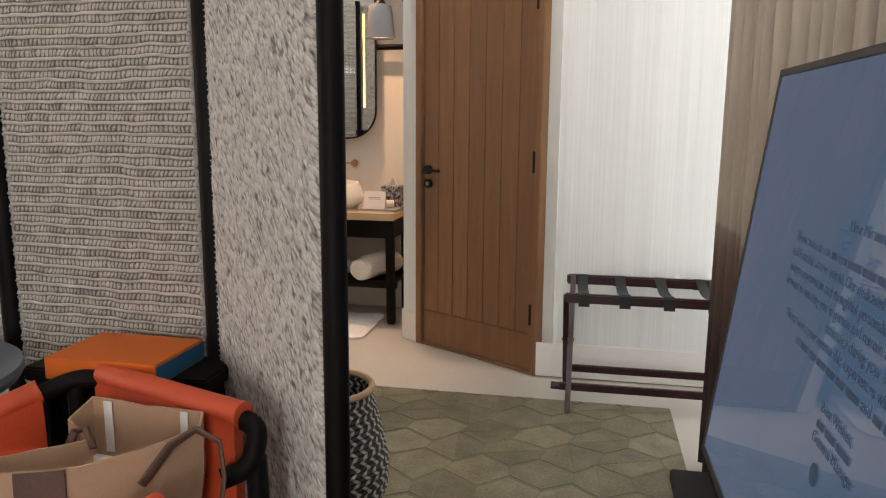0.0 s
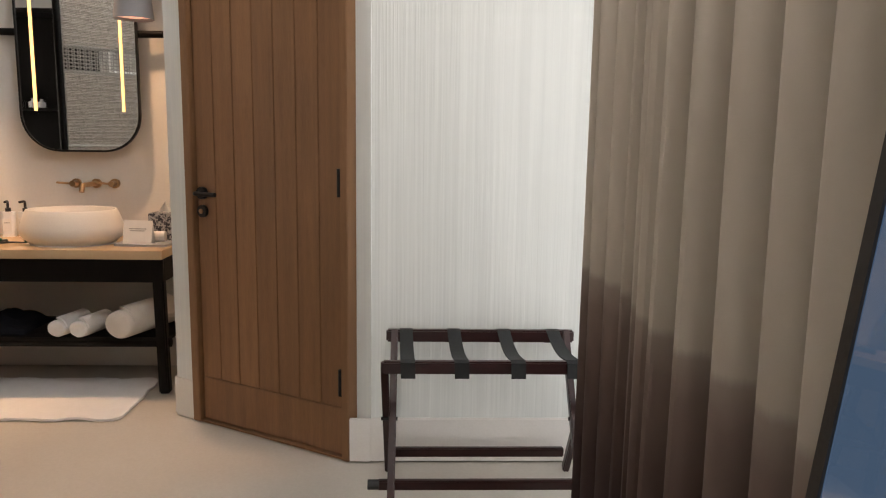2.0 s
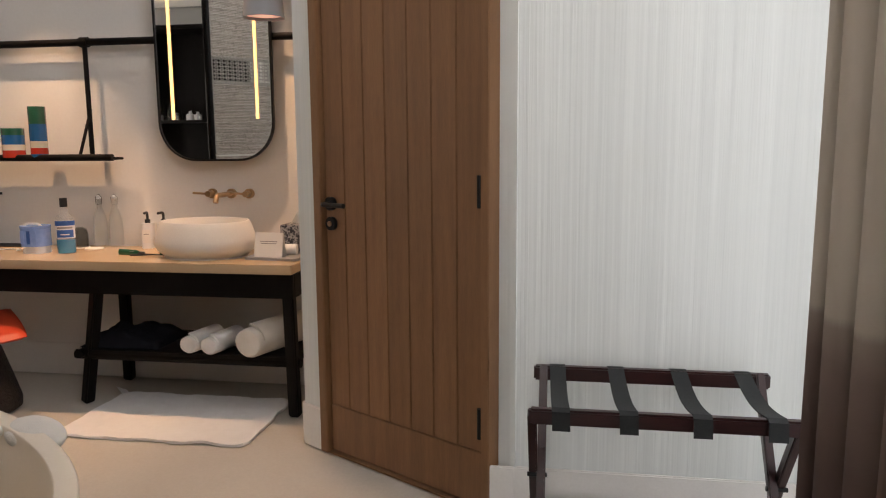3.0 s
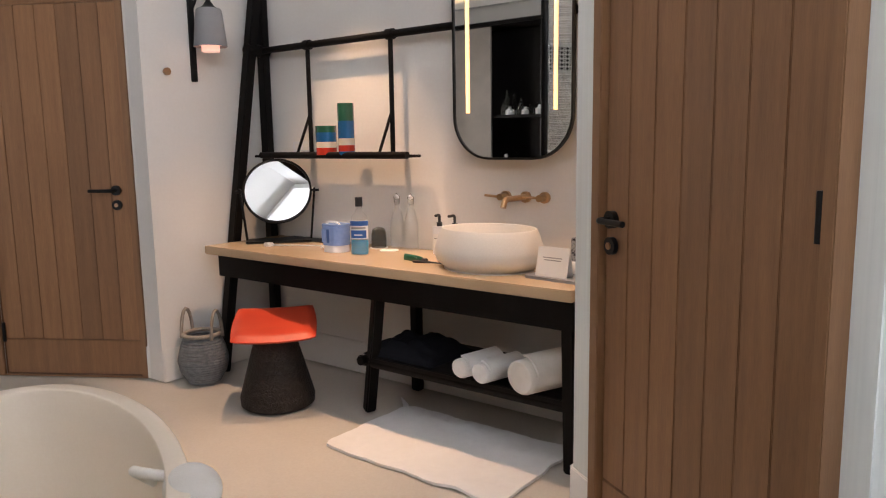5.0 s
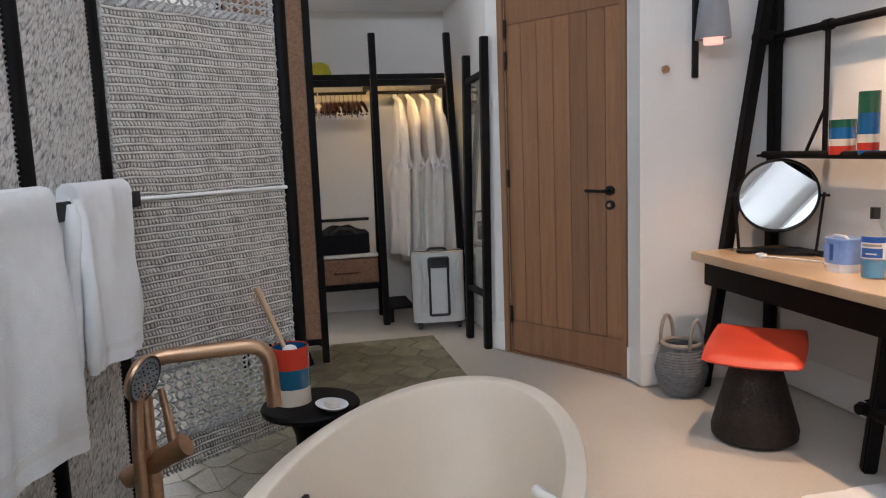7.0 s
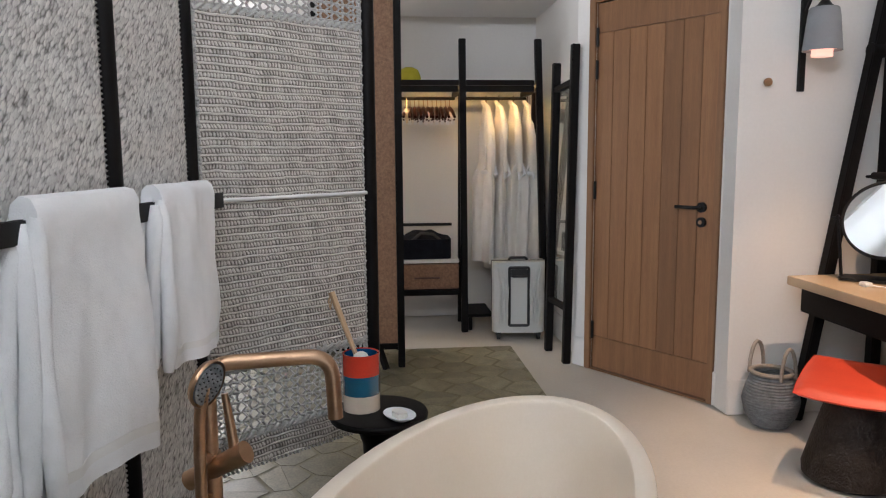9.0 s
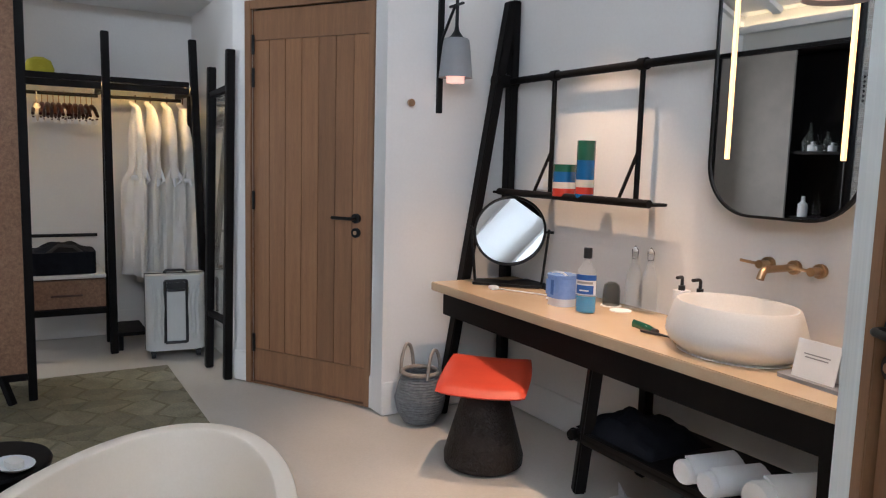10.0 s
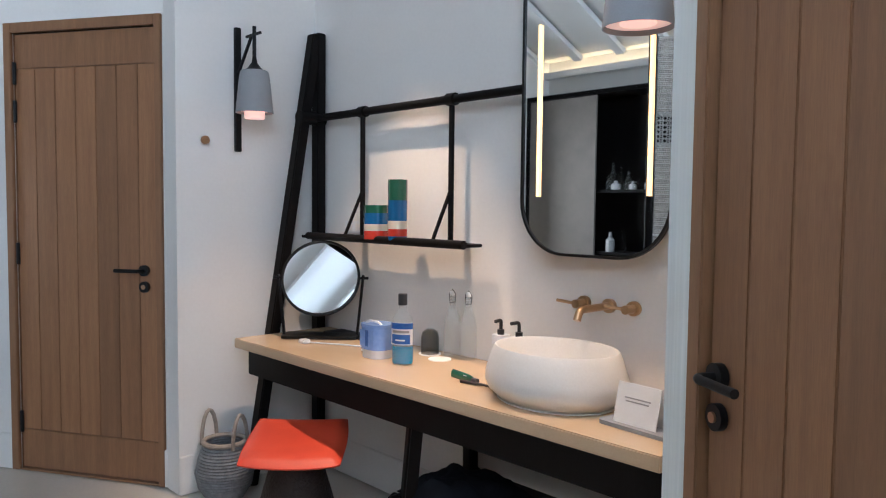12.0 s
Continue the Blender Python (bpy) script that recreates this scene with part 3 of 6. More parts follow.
def rows_panel(p, q, z0, z1, seed, open_bands=(), rods=()):
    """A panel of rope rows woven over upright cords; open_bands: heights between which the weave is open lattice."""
    m, w = along(p, q)
    a, b = 0.036, w - 0.036
    zs = [z0, *[z for band in open_bands for z in band], z1]
    solid = list(zip(zs[::2], zs[1::2]))

    def place(ob):
        ob.matrix_parent_inverse = si
        ob.matrix_basis = m
        return ob

    for s0, s1 in solid:
        if s1 - s0 < 0.03:
            continue
        nx, nz = int((b - a) / 0.0042), int((s1 - s0) / 0.006)
        bm = bmesh.new()
        for side in (-1, 1):
            def f(u, v):
                x, z = a + u * (b - a), s0 + v * (s1 - s0)
                q = course(x, z, seed)
                rough = noise.noise(Vector((x * 30, z * 60, seed + 9)))
                return (x, side * (0.005 + 0.005 * weave(x, q) + 0.004 * rough), z)
            sheet(nx, nz, f, 0, bm)
        uv = bm.loops.layers.uv.new("rope")
        for face in bm.faces:
            for lp in face.loops:
                x, _, z = lp.vert.co
                lp[uv].uv = (x / LOOP, course(x, z, seed))
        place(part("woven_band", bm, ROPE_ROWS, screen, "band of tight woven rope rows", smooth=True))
    for o0, o1 in open_bands:
        bm = bmesh.new()
        k, x = 0, a
        while x < b:
            pts = [(x + (0.007 if (j + k) % 2 else -0.007), 0.004 * (1 if j % 2 else -1), o0 + j * (o1 - o0) / 14) for j in range(15)]
            tube(pts, 0.0055, 5, bm)
            x += 0.025
            k += 1
        for j in range(1, 14, 2):
            z = o0 + j * (o1 - o0) / 14
            tube([(a + (b - a) * i / 40, 0.006 * (1 if i % 2 else -1), z) for i in range(41)], 0.0055, 5, bm)
        place(part("open_lattice", bm, ROPE_PLAIN, screen, "open lattice of knotted rope", smooth=True))
        for z in (o0, o1):
            bm = bmesh.new()
            for ph in (0, math.pi):
                tube([(a + (b - a) * i / 60, 0.009 * math.sin(i * 1.1 + ph), z + 0.009 * math.cos(i * 1.1 + ph)) for i in range(61)], 0.009, 6, bm)
            place(part("plaited_cord", bm, ROPE_PLAIN, screen, smooth=True))
    for z in rods:
        for y in (-0.014, 0.014):
            place(part("white_rod", rod((a - 0.01, y, z), (b + 0.01, y, z), 0.007), PAPER, screen, "white rod across the weave", smooth=True))
    for x in (a, b):
        bm = bmesh.new()
        for ph in (0, math.pi):
            n = int((z1 - z0) / 0.012)
            tube([(x + 0.002 * math.sin(i * 2.2 + ph), 0.009 * math.cos(i * 2.2 + ph), z0 + (z1 - z0) * i / n) for i in range(n + 1)], 0.0075, 5, bm)
        place(part("selvedge", bm, ROPE_PLAIN, screen, smooth=True))
    bm = bmesh.new()
    i, x = 0, a
    while x < b:
        tube([(x, 0.004, z0 + 0.01), (x + 0.004, 0.006, z0 - 0.008 - 0.004 * ((i * 7) % 3)), (x + 0.006, 0, z0 - 0.014)], 0.0055, 5, bm)
        x += 0.017
        i += 1
    place(part("fringe", bm, ROPE_PLAIN, screen, "short rope fringe along the lower edge", smooth=True))


def shaggy(name):
    """Short slanting rope tufts, each its own tone, with the shade in the gaps between them painted dark."""
    m, t, p = node_mat(name)
    n, l = t.nodes, t.links
    co = n.new("ShaderNodeTexCoord")
    wob = n.new("ShaderNodeTexNoise")
    wob.inputs["Scale"].default_value = 28
    l.new(co.outputs["Object"], wob.inputs[0])
    off = n.new("ShaderNodeVectorMath")
    off.operation = "MULTIPLY_ADD"
    off.inputs[1].default_value = (0.005, 0, 0.005)
    l.new(wob.outputs["Color"], off.inputs[0])
    l.new(co.outputs["Object"], off.inputs[2])
    turn, fit = n.new("ShaderNodeMapping"), n.new("ShaderNodeMapping")
    turn.inputs["Rotation"].default_value = (0, radians(-38), 0)
    fit.inputs["Scale"].default_value = (150, 0, 56)
    l.new(off.outputs[0], turn.inputs[0])
    l.new(turn.outputs[0], fit.inputs[0])
    cell = n.new("ShaderNodeTexVoronoi")
    cell.inputs["Scale"].default_value = 1.0
    l.new(fit.outputs[0], cell.inputs["Vector"])
    # ramp's dark end stands for shade between the tufts
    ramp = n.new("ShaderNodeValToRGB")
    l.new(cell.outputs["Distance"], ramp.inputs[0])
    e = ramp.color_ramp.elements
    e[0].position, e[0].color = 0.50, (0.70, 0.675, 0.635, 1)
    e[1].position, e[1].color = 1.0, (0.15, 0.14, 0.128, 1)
    sep, rng, hsv = n.new("ShaderNodeSeparateColor"), n.new("ShaderNodeMapRange"), n.new("ShaderNodeHueSaturation")
    l.new(cell.outputs["Color"], sep.inputs[0])
    rng.inputs[3].default_value, rng.inputs[4].default_value = 0.75, 1.08
    l.new(sep.outputs[0], rng.inputs[0])
    l.new(rng.outputs[0], hsv.inputs["Value"])
    l.new(ramp.outputs[0], hsv.inputs["Color"])
    l.new(hsv.outputs[0], p.inputs["Base Color"])
    b = n.new("ShaderNodeBump")
    b.invert = True
    b.inputs["Strength"].default_value, b.inputs["Distance"].default_value = 0.6, 0.005
    l.new(cell.outputs["Distance"], b.inputs["Height"])
    l.new(b.outputs[0], p.inputs["Normal"])
    p.inputs["Roughness"].default_value = 0.92
    return m


ROPE_SHAG = shaggy("shaggy_rope")


def knit(name):
    """The tones of the weave over its courses (v) and loops (u): pale cord, then loops with the shade in their gaps
    painted dark.
    """
    m, t, p = node_mat(name)
    n, l = t.nodes, t.links

    def op(kind, a, b=0.0):
        q = n.new("ShaderNodeMath")
        q.operation = kind
        for i, v in enumerate((a, b)):
            if isinstance(v, (int, float)):
                q.inputs[i].default_value = v
            else:
                l.new(v, q.inputs[i])
        return q.outputs[0]

    co = n.new("ShaderNodeTexCoord")
    sep = n.new("ShaderNodeSeparateXYZ")
    l.new(co.outputs["UV"], sep.inputs[0])
    grain = n.new("ShaderNodeTexNoise")
    grain.inputs["Scale"].default_value, grain.inputs["Detail"].default_value = 150, 3
    l.new(co.outputs["Object"], grain.inputs[0])
    band = n.new("ShaderNodeTexNoise")
    band.inputs["Scale"].default_value, band.inputs["Detail"].default_value = 22, 4
    l.new(co.outputs["Object"], band.inputs[0])
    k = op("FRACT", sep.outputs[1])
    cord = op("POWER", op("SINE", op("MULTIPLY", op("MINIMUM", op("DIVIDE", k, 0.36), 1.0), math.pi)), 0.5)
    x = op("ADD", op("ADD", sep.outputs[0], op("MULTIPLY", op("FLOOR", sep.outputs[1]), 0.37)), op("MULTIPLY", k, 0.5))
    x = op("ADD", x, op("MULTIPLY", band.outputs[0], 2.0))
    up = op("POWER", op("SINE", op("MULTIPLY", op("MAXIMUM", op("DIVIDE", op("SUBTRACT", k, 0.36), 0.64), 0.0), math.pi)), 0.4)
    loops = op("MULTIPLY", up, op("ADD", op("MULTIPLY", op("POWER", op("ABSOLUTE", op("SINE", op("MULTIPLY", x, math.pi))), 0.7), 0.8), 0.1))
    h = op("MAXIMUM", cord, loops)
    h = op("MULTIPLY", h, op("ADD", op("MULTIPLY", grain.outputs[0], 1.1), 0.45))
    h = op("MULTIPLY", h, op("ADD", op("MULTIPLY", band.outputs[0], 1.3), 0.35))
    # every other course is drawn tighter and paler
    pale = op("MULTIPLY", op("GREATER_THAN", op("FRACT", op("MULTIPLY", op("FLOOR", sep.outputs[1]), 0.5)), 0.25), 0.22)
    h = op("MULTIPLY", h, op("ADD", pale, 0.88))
    # colour follows the relief: low spots get their shade from this ramp
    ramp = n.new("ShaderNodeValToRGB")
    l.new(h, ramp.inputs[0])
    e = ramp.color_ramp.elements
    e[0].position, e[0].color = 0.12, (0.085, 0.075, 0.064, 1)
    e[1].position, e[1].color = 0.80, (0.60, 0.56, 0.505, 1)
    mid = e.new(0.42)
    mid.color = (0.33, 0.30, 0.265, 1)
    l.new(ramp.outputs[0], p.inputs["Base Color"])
    b = n.new("ShaderNodeBump")
    b.inputs["Strength"].default_value, b.inputs["Distance"].default_value = 0.6, 0.005
    l.new(h, b.inputs["Height"])
    l.new(b.outputs[0], p.inputs["Normal"])
    p.inputs["Roughness"].default_value = 0.92
    return m


ROPE_ROWS = knit("woven_rope")
ROPE_PLAIN = paint("plain_rope", (0.30, 0.29, 0.27), (0.54, 0.53, 0.50), 0.92, 60, 300, 0.7, spread=0.5, deep=0.004)
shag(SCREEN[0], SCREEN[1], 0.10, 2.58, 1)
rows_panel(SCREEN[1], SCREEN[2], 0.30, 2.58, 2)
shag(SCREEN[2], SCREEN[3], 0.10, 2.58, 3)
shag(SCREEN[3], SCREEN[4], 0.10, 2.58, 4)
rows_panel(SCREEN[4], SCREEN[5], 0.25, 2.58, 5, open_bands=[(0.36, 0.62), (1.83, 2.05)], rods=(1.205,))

# towel bar along the screen, with two towels over it
BAR_A, BAR_B = Vector((-1.93, 6.53)), Vector((-3.0, 6.74))
bar = thing("towel_bar", along(BAR_A, BAR_B)[0], "flat black metal towel bar fixed to the rope screen", "towel rail")
bw = along(BAR_A, BAR_B)[1]
part("rail", box((0, -0.006, 1.185), (bw, 0.006, 1.235)), BLACKMETAL, bar, bevel=0.002)
for x in (0.004, bw * 0.5, bw - 0.004):
    part("bracket", box((x - 0.006, 0.0, 1.19), (x + 0.006, 0.085, 1.23)), BLACKMETAL, bar, bevel=0.002)


def hung_towel(x0, x1, front, back, seed, label):
    """A folded towel over the bar, in soft folds; the front hangs on the tub's side."""
    t = thing("hanging_towel", along(BAR_A, BAR_B)[0] @ Matrix.Translation((x0, 0, 0)), label, "towel")
    w = x1 - x0
    over = 0.05

    def f(u, v):
        total = front + back + over
        s = v * total
        if s < front:
            z, y = 1.245 - (front - s), -1
        elif s < front + over:
            a = (s - front) / over * math.pi
            z, y = 1.245 + 0.036 * math.sin(a), -math.cos(a)
        else:
            z, y = 1.245 - (s - front - over), 1
        hang = min(1.0, max(0.0, (1.245 - z) / 0.45))
        fold = hang * (0.020 * math.sin(u * 5.0 + seed) + 0.016 * math.sin(u * 17 + 2 * seed) * (1 - u) ** 2) + 0.013 * noise.noise(Vector((u * 3, z * 5, seed))) + 0.005 * noise.noise(Vector((u * 9, z * 14, seed)))
        return (u * w * (1 - 0.06 * hang) + 0.03 * w * hang, y * (0.030 + 0.012 * hang) + fold, z - 0.02 * hang * noise.noise(Vector((u * 2, 0, seed))))

    part("cloth", sheet(36, 96, f, 0.034), TERRY, t, smooth=True)
    part("hem", sheet(28, 2, lambda u, v: Vector(f(u, 0.035 + 0.02 * v)) + Vector((0, -0.0015, 0)), 0.002), PAPER, t, smooth=True)
    # rounded edges of the inner layers beside the front
    for k, (dx, dy, drop) in enumerate(((0.004, -0.028, 0.99), (-0.012, -0.004, 0.93), (-0.022, 0.022, 0.90), (-0.040, 0.040, 0.86))):
        pts = [(dx - 0.030 * (q / 12) * (0.5 + 0.4 * k) + 0.006 * math.sin(q * 0.5 + seed + k), dy + 0.010 * math.sin(q * 0.4 + 2 * k + seed), 1.238 - 0.012 * k - front * drop * q / 12) for q in range(13)]
        part("inner_fold", tube(pts, [0.012] + [0.021 + 0.002 * math.sin(q + k) for q in range(11)] + [0.013], 12), TERRY, t, smooth=True)
    return t


hung_towel(0.10, 0.50, 0.62, 0.55, 0.4, "large white terry towel folded over the black bar")
hung_towel(0.62, 0.96, 0.47, 0.44, 2.0, "smaller white terry towel folded over the black bar")

# ---- freestanding tub ----
TUB = pose(-2.10, 7.467, 0, 0, 0, 153.8)
tub = thing("bathtub", TUB, "cream oval freestanding bathtub standing empty", "bathtub")
prof = [(0.0, 0.0), (0.55, 0.0), (0.66, 0.01), (0.735, 0.06), (0.82, 0.22), (0.90, 0.40), (0.965, 0.53), (0.986, 0.568), (0.991, 0.576), (0.992, 0.581), (0.988, 0.584), (0.984, 0.585), (0.932, 0.585), (0.928, 0.584), (0.924, 0.580), (0.921, 0.570), (0.905, 0.535),
        (0.86, 0.42), (0.79, 0.24), (0.70, 0.12), (0.58, 0.075), (0.3, 0.07), (0.0, 0.068)]
bm = lathe([(r, z * 0.975) for r, z in prof], 72, 0.785, 0.385)
# the inside is narrower, so that the rim is as wide along the sides as at the ends
bm.verts.ensure_lookup_table()
for v in bm.verts[1 + 72 * 11:]:
    v.co.x, v.co.y = v.co.x * 0.996, v.co.y * 0.928
part("shell", bm, TUBMAT, tub, smooth=True)
part("drain", rod((0.0, 0, 0.069), (0.0, 0, 0.076), 0.032, n=20), BRASS, tub, smooth=True)
part("overflow_slot", box((-0.03, 0.305, 0.47), (0.03, 0.318, 0.485)), RUBBER, tub, "dark overflow slot")
pil = thing("bath_pillow", TUB @ pose(-0.13, -0.365, 0.562), "white terry bath pillow hung over the tub rim", "pillow")
part("cushion", ball((0, -0.015, -0.018), 0.085, n=24, s=(1.25, 0.75, 0.5)), TERRYWARM, pil, smooth=True)
part("loop", tube(bend([(0.07, 0.03, -0.01), (0.10, 0.09, 0.0), (0.17, 0.10, -0.02), (0.19, 0.05, -0.07)], 0.05), 0.013, 10), CERAMIC, pil, "cream loop strap", smooth=True)

# floor-standing tub tap
TAP = thing("tub_tap", pose(-2.035, 6.885, 0, 0, 0, 0), "brushed copper floor-standing tub tap with hand shower", "tap")
part("column", rod((0, 0, 0.02), (0, 0, 0.74), 0.021, n=18), BRASS, TAP, smooth=True)
part("floor_flange", rod((0, 0, 0), (0, 0, 0.02), 0.045, n=24), BRASS, TAP, smooth=True)
part("valve_body", rod((0.022, 0.052, 0.735), (-0.012, -0.05, 0.675), 0.022, n=18), BRASS, TAP, smooth=True)
part("spout", tube(bend([(0, 0, 0.74), (0, 0.0, 0.930), (-0.038, 0.252, 0.930), (-0.041, 0.258, 0.79)], 0.052, 8), 0.0165, 16), BRASS, TAP, smooth=True)
part("lever", tube([(0.022, 0.055, 0.735), (0.018, 0.048, 0.79), (0.012, 0.036, 0.87)], [0.012, 0.010, 0.007], 10), BRASS, TAP, smooth=True)
HEAD, FACE = Vector((0.055, 0.012, 0.905)), Vector((0.42, 0.87, -0.25)).normalized()
hs = part("hand_shower", tube(bend([(0.05, -0.012, 0.60), (0.05, -0.010, 0.80), HEAD - FACE * 0.012], 0.05), [0.0125] * 8 + [0.018], 14), BRASS, TAP, smooth=True)
part("spray_face", rod(HEAD, HEAD + FACE * 0.006, 0.043, n=28), GREYBASKET, hs, "grey spray face with nozzles", smooth=True)
part("spray_back", lathe([(0.049, 0.006), (0.0505, 0.0), (0.046, -0.010), (0.02, -0.020), (0, -0.021)], 28), BRASS, hs, smooth=True).matrix_basis = Matrix.Translation(HEAD) @ FACE.to_track_quat("Z", "Y").to_matrix().to_4x4()
nozzles = bmesh.new()
across = FACE.cross(Vector((0, 0, 1))).normalized()
upward = across.cross(FACE)
for ring, count in ((0.012, 6), (0.024, 12), (0.035, 18)):
    for k in range(count):
        a = 2 * math.pi * k / count
        c = HEAD + FACE * 0.006 + across * (ring * math.cos(a)) + upward * (ring * math.sin(a))
        rod(c, c + FACE * 0.002, 0.0018, bm=nozzles, n=6)
part("nozzle_ring", nozzles, RUBBER, hs)
part("shower_holder", rod((0.0, -0.0, 0.735), (0.05, -0.012, 0.735), 0.012, n=12), BRASS, TAP, smooth=True)
part("hose", tube(bend([(0.05, -0.012, 0.60), (0.07, 0.0, 0.35), (0.02, -0.05, 0.12), (0.0, -0.02, 0.5), (0.02, 0.0, 0.66)], 0.1), 0.007, 8), BRASS, TAP, smooth=True)
part("knob", rod((0.030, 0.078, 0.750), (0.022, 0.052, 0.735), 0.024, n=18), BRASS, TAP, smooth=True)

# side table with a lacquered beaker, brush and soap dish
side = thing("side_table", pose(-3.05, 7.24, 0), "small round black wooden side table beside the tub", "table")
part("top", lathe([(0, 0.425), (0.155, 0.425), (0.172, 0.432), (0.175, 0.445), (0.17, 0.453), (0.16, 0.455), (0, 0.452)], 40), BLACKWOOD, side, smooth=True)
part("pedestal", lathe([(0, 0), (0.12, 0), (0.125, 0.02), (0.08, 0.12), (0.055, 0.25), (0.06, 0.34), (0.09, 0.425), (0, 0.425)], 28), BLACKWOOD, side, smooth=True)


def beaker(name, m, label, r, bands, hollow=True):
    b = thing(name, m, label, "beaker")
    z = 0.0
    for i, (h, mt) in enumerate(bands):
        last = i == len(bands) - 1
        pr = [(0 if i == 0 else r - 0.006, z), (r, z), (r, z + h)] + ([(r - 0.002, z + h + 0.001), (r - 0.007, z + h), (r - 0.007, z + 0.004), (0, z + 0.004)] if last and hollow else [(r - 0.006, z + h)] + ([(0, z + h)] if last else []))
        part("band", lathe(pr, 32), mt, b, smooth=True)
        z += h
    if hollow:
        part("lining", lathe([(0, 0.012), (r - 0.0085, 0.012), (r - 0.0085, z - 0.002), (r - 0.0075, z - 0.002)], 32), LACQ_BLUE, b, "blue lining", smooth=True)
    return b


beaker("lacquer_beaker", pose(-3.08, 7.18, 0.455), "lacquered beaker in red teal and cream bands on the side table", 0.066, [(0.06, LACQ_CREAM), (0.07, LACQ_TEAL), (0.075, LACQ_RED)])
brush = thing("bath_brush", pose(-3.08, 7.18, 0.47), "beech bath brush standing in the beaker", "brush")
part("handle", tube([(0.02, 0.02, 0.02), (0.0, -0.02, 0.19), (-0.045, -0.10, 0.40)], [0.010, 0.014, 0.020], 10, flat=0.6), WOODBRUSH, brush, smooth=True)
part("cord", tube([(-0.045, -0.10, 0.40), (-0.03, -0.11, 0.37), (-0.035, -0.105, 0.34), (-0.043, -0.097, 0.39)], 0.003, 6), CANE, brush, smooth=True)
part("sponge", ball((0.012, 0.0, 0.178), 0.034, s=(1, 0.8, 0.5)), TERRYWARM, brush, smooth=True)
dish = thing("soap_dish", pose(-2.96, 7.31, 0.455, 0, 0, 25), "white oval soap dish with a bar of soap", "soap dish")
part("dish", lathe([(0, 0), (0.04, 0), (0.065, 0.012), (0.072, 0.018), (0.068, 0.018), (0.04, 0.008), (0, 0.007)], 32, 1.0, 0.72), WHITEPLASTIC, dish, smooth=True)
part("soap", prism(rounded(0.065, 0.04, 0.016), 0.008, 0.026), CERAMIC, dish, bevel=0.006, smooth=True)

# ---- vanity ----
van = thing("vanity_table", pose(-2.79, 9.52, 0), "long black vanity table with a beige stone top", "vanity")
VX0, VX1, VY0, VY1, VZ = -1.13, 1.125, -0.27, 0.272, 0.75
part("worktop", box((VX0, VY0, VZ - 0.045), (VX1, VY1, VZ)), STONE, van, "beige polished stone top", bevel=0.004)
part("upstand_strip", box((VX0 + 0.12, VY1 - 0.115, VZ), (-0.55, VY1 - 0.002, VZ + 0.004)), BLACKWOOD, van, "dark inlay at the back of the top")
part("apron", box((VX0 + 0.07, VY0 + 0.035, VZ - 0.165), (VX1 - 0.01, VY0 + 0.06, VZ - 0.046)), BLACKWOOD, van, bevel=0.003)
part("apron", box((VX0 + 0.07, VY1 - 0.06, VZ - 0.165), (VX1 - 0.01, VY1 - 0.035, VZ - 0.046)), BLACKWOOD, van, bevel=0.003)
for x in (VX0 + 0.07, VX1 - 0.035):
    part("apron_end", box((x, VY0 + 0.061, VZ - 0.165), (x + 0.025, VY1 - 0.061, VZ - 0.046)), BLACKWOOD, van, bevel=0.003)
# the legs splay at one end of the low shelf and stand straight at the other
for foot, top in (((-0.044, -0.135, 0), (0.108, -0.205, VZ - 0.10)), ((-0.042, 0.235, 0), (-0.02, 0.21, VZ - 0.10)), ((1.085, VY0 + 0.09, 0), (1.085, VY0 + 0.06, VZ - 0.10)), ((1.085, VY1 - 0.05, 0), (1.085, VY1 - 0.07, VZ - 0.10))):
    part("leg", beam(foot, top, 0.055, 0.05), BLACKWOOD, van, bevel=0.008)
part("low_shelf", box((-0.02, VY0 + 0.075, 0.27), (1.115, VY1 - 0.03, 0.295)), BLACKWOOD, van, bevel=0.004)
part("shelf_rail", rod((-0.06, VY0 + 0.10, 0.262), (1.12, VY0 + 0.10, 0.262), 0.024, n=14), BLACKWOOD, van, smooth=True)
part("shelf_rail", rod((-0.015, VY0 + 0.05, 0.275), (-0.015, VY1 - 0.02, 0.275), 0.022, n=14), BLACKWOOD, van, smooth=True)

# A-shaped post frame with the wall rail and the hanging shelf
af = thing("wall_frame", pose(-3.96, 9.70, 0), "black wooden post frame with rail and hanging shelf", "wall shelf")
part("upright_post", beam((0, 0.055, 0), (0, 0.055, 2.27), 0.062, 0.05), BLACKWOOD, af, bevel=0.006)
part("leaning_post", beam((0.0, -0.345, 0), (-0.005, 0.035, 2.26), 0.062, 0.055), BLACKWOOD, af, bevel=0.006)
part("collar", rod((0.0, -0.065, 1.835), (0.0, 0.085, 1.835), 0.036, n=16), BLACKWOOD, af, smooth=True)
part("rail", rod((-0.03, 0.034, 1.835), (2.40, 0.034, 1.835), 0.019, n=14), BLACKWOOD, af, smooth=True)
sh = part("shelf_board", box((0.03, -0.07, 1.222), (1.185, 0.052, 1.236)), BLACKWOOD, af, bevel=0.003)
part("shelf_edge", rod((0.10, -0.075, 1.235), (1.202, -0.075, 1.235), 0.018, n=14), BLACKWOOD, sh, smooth=True)
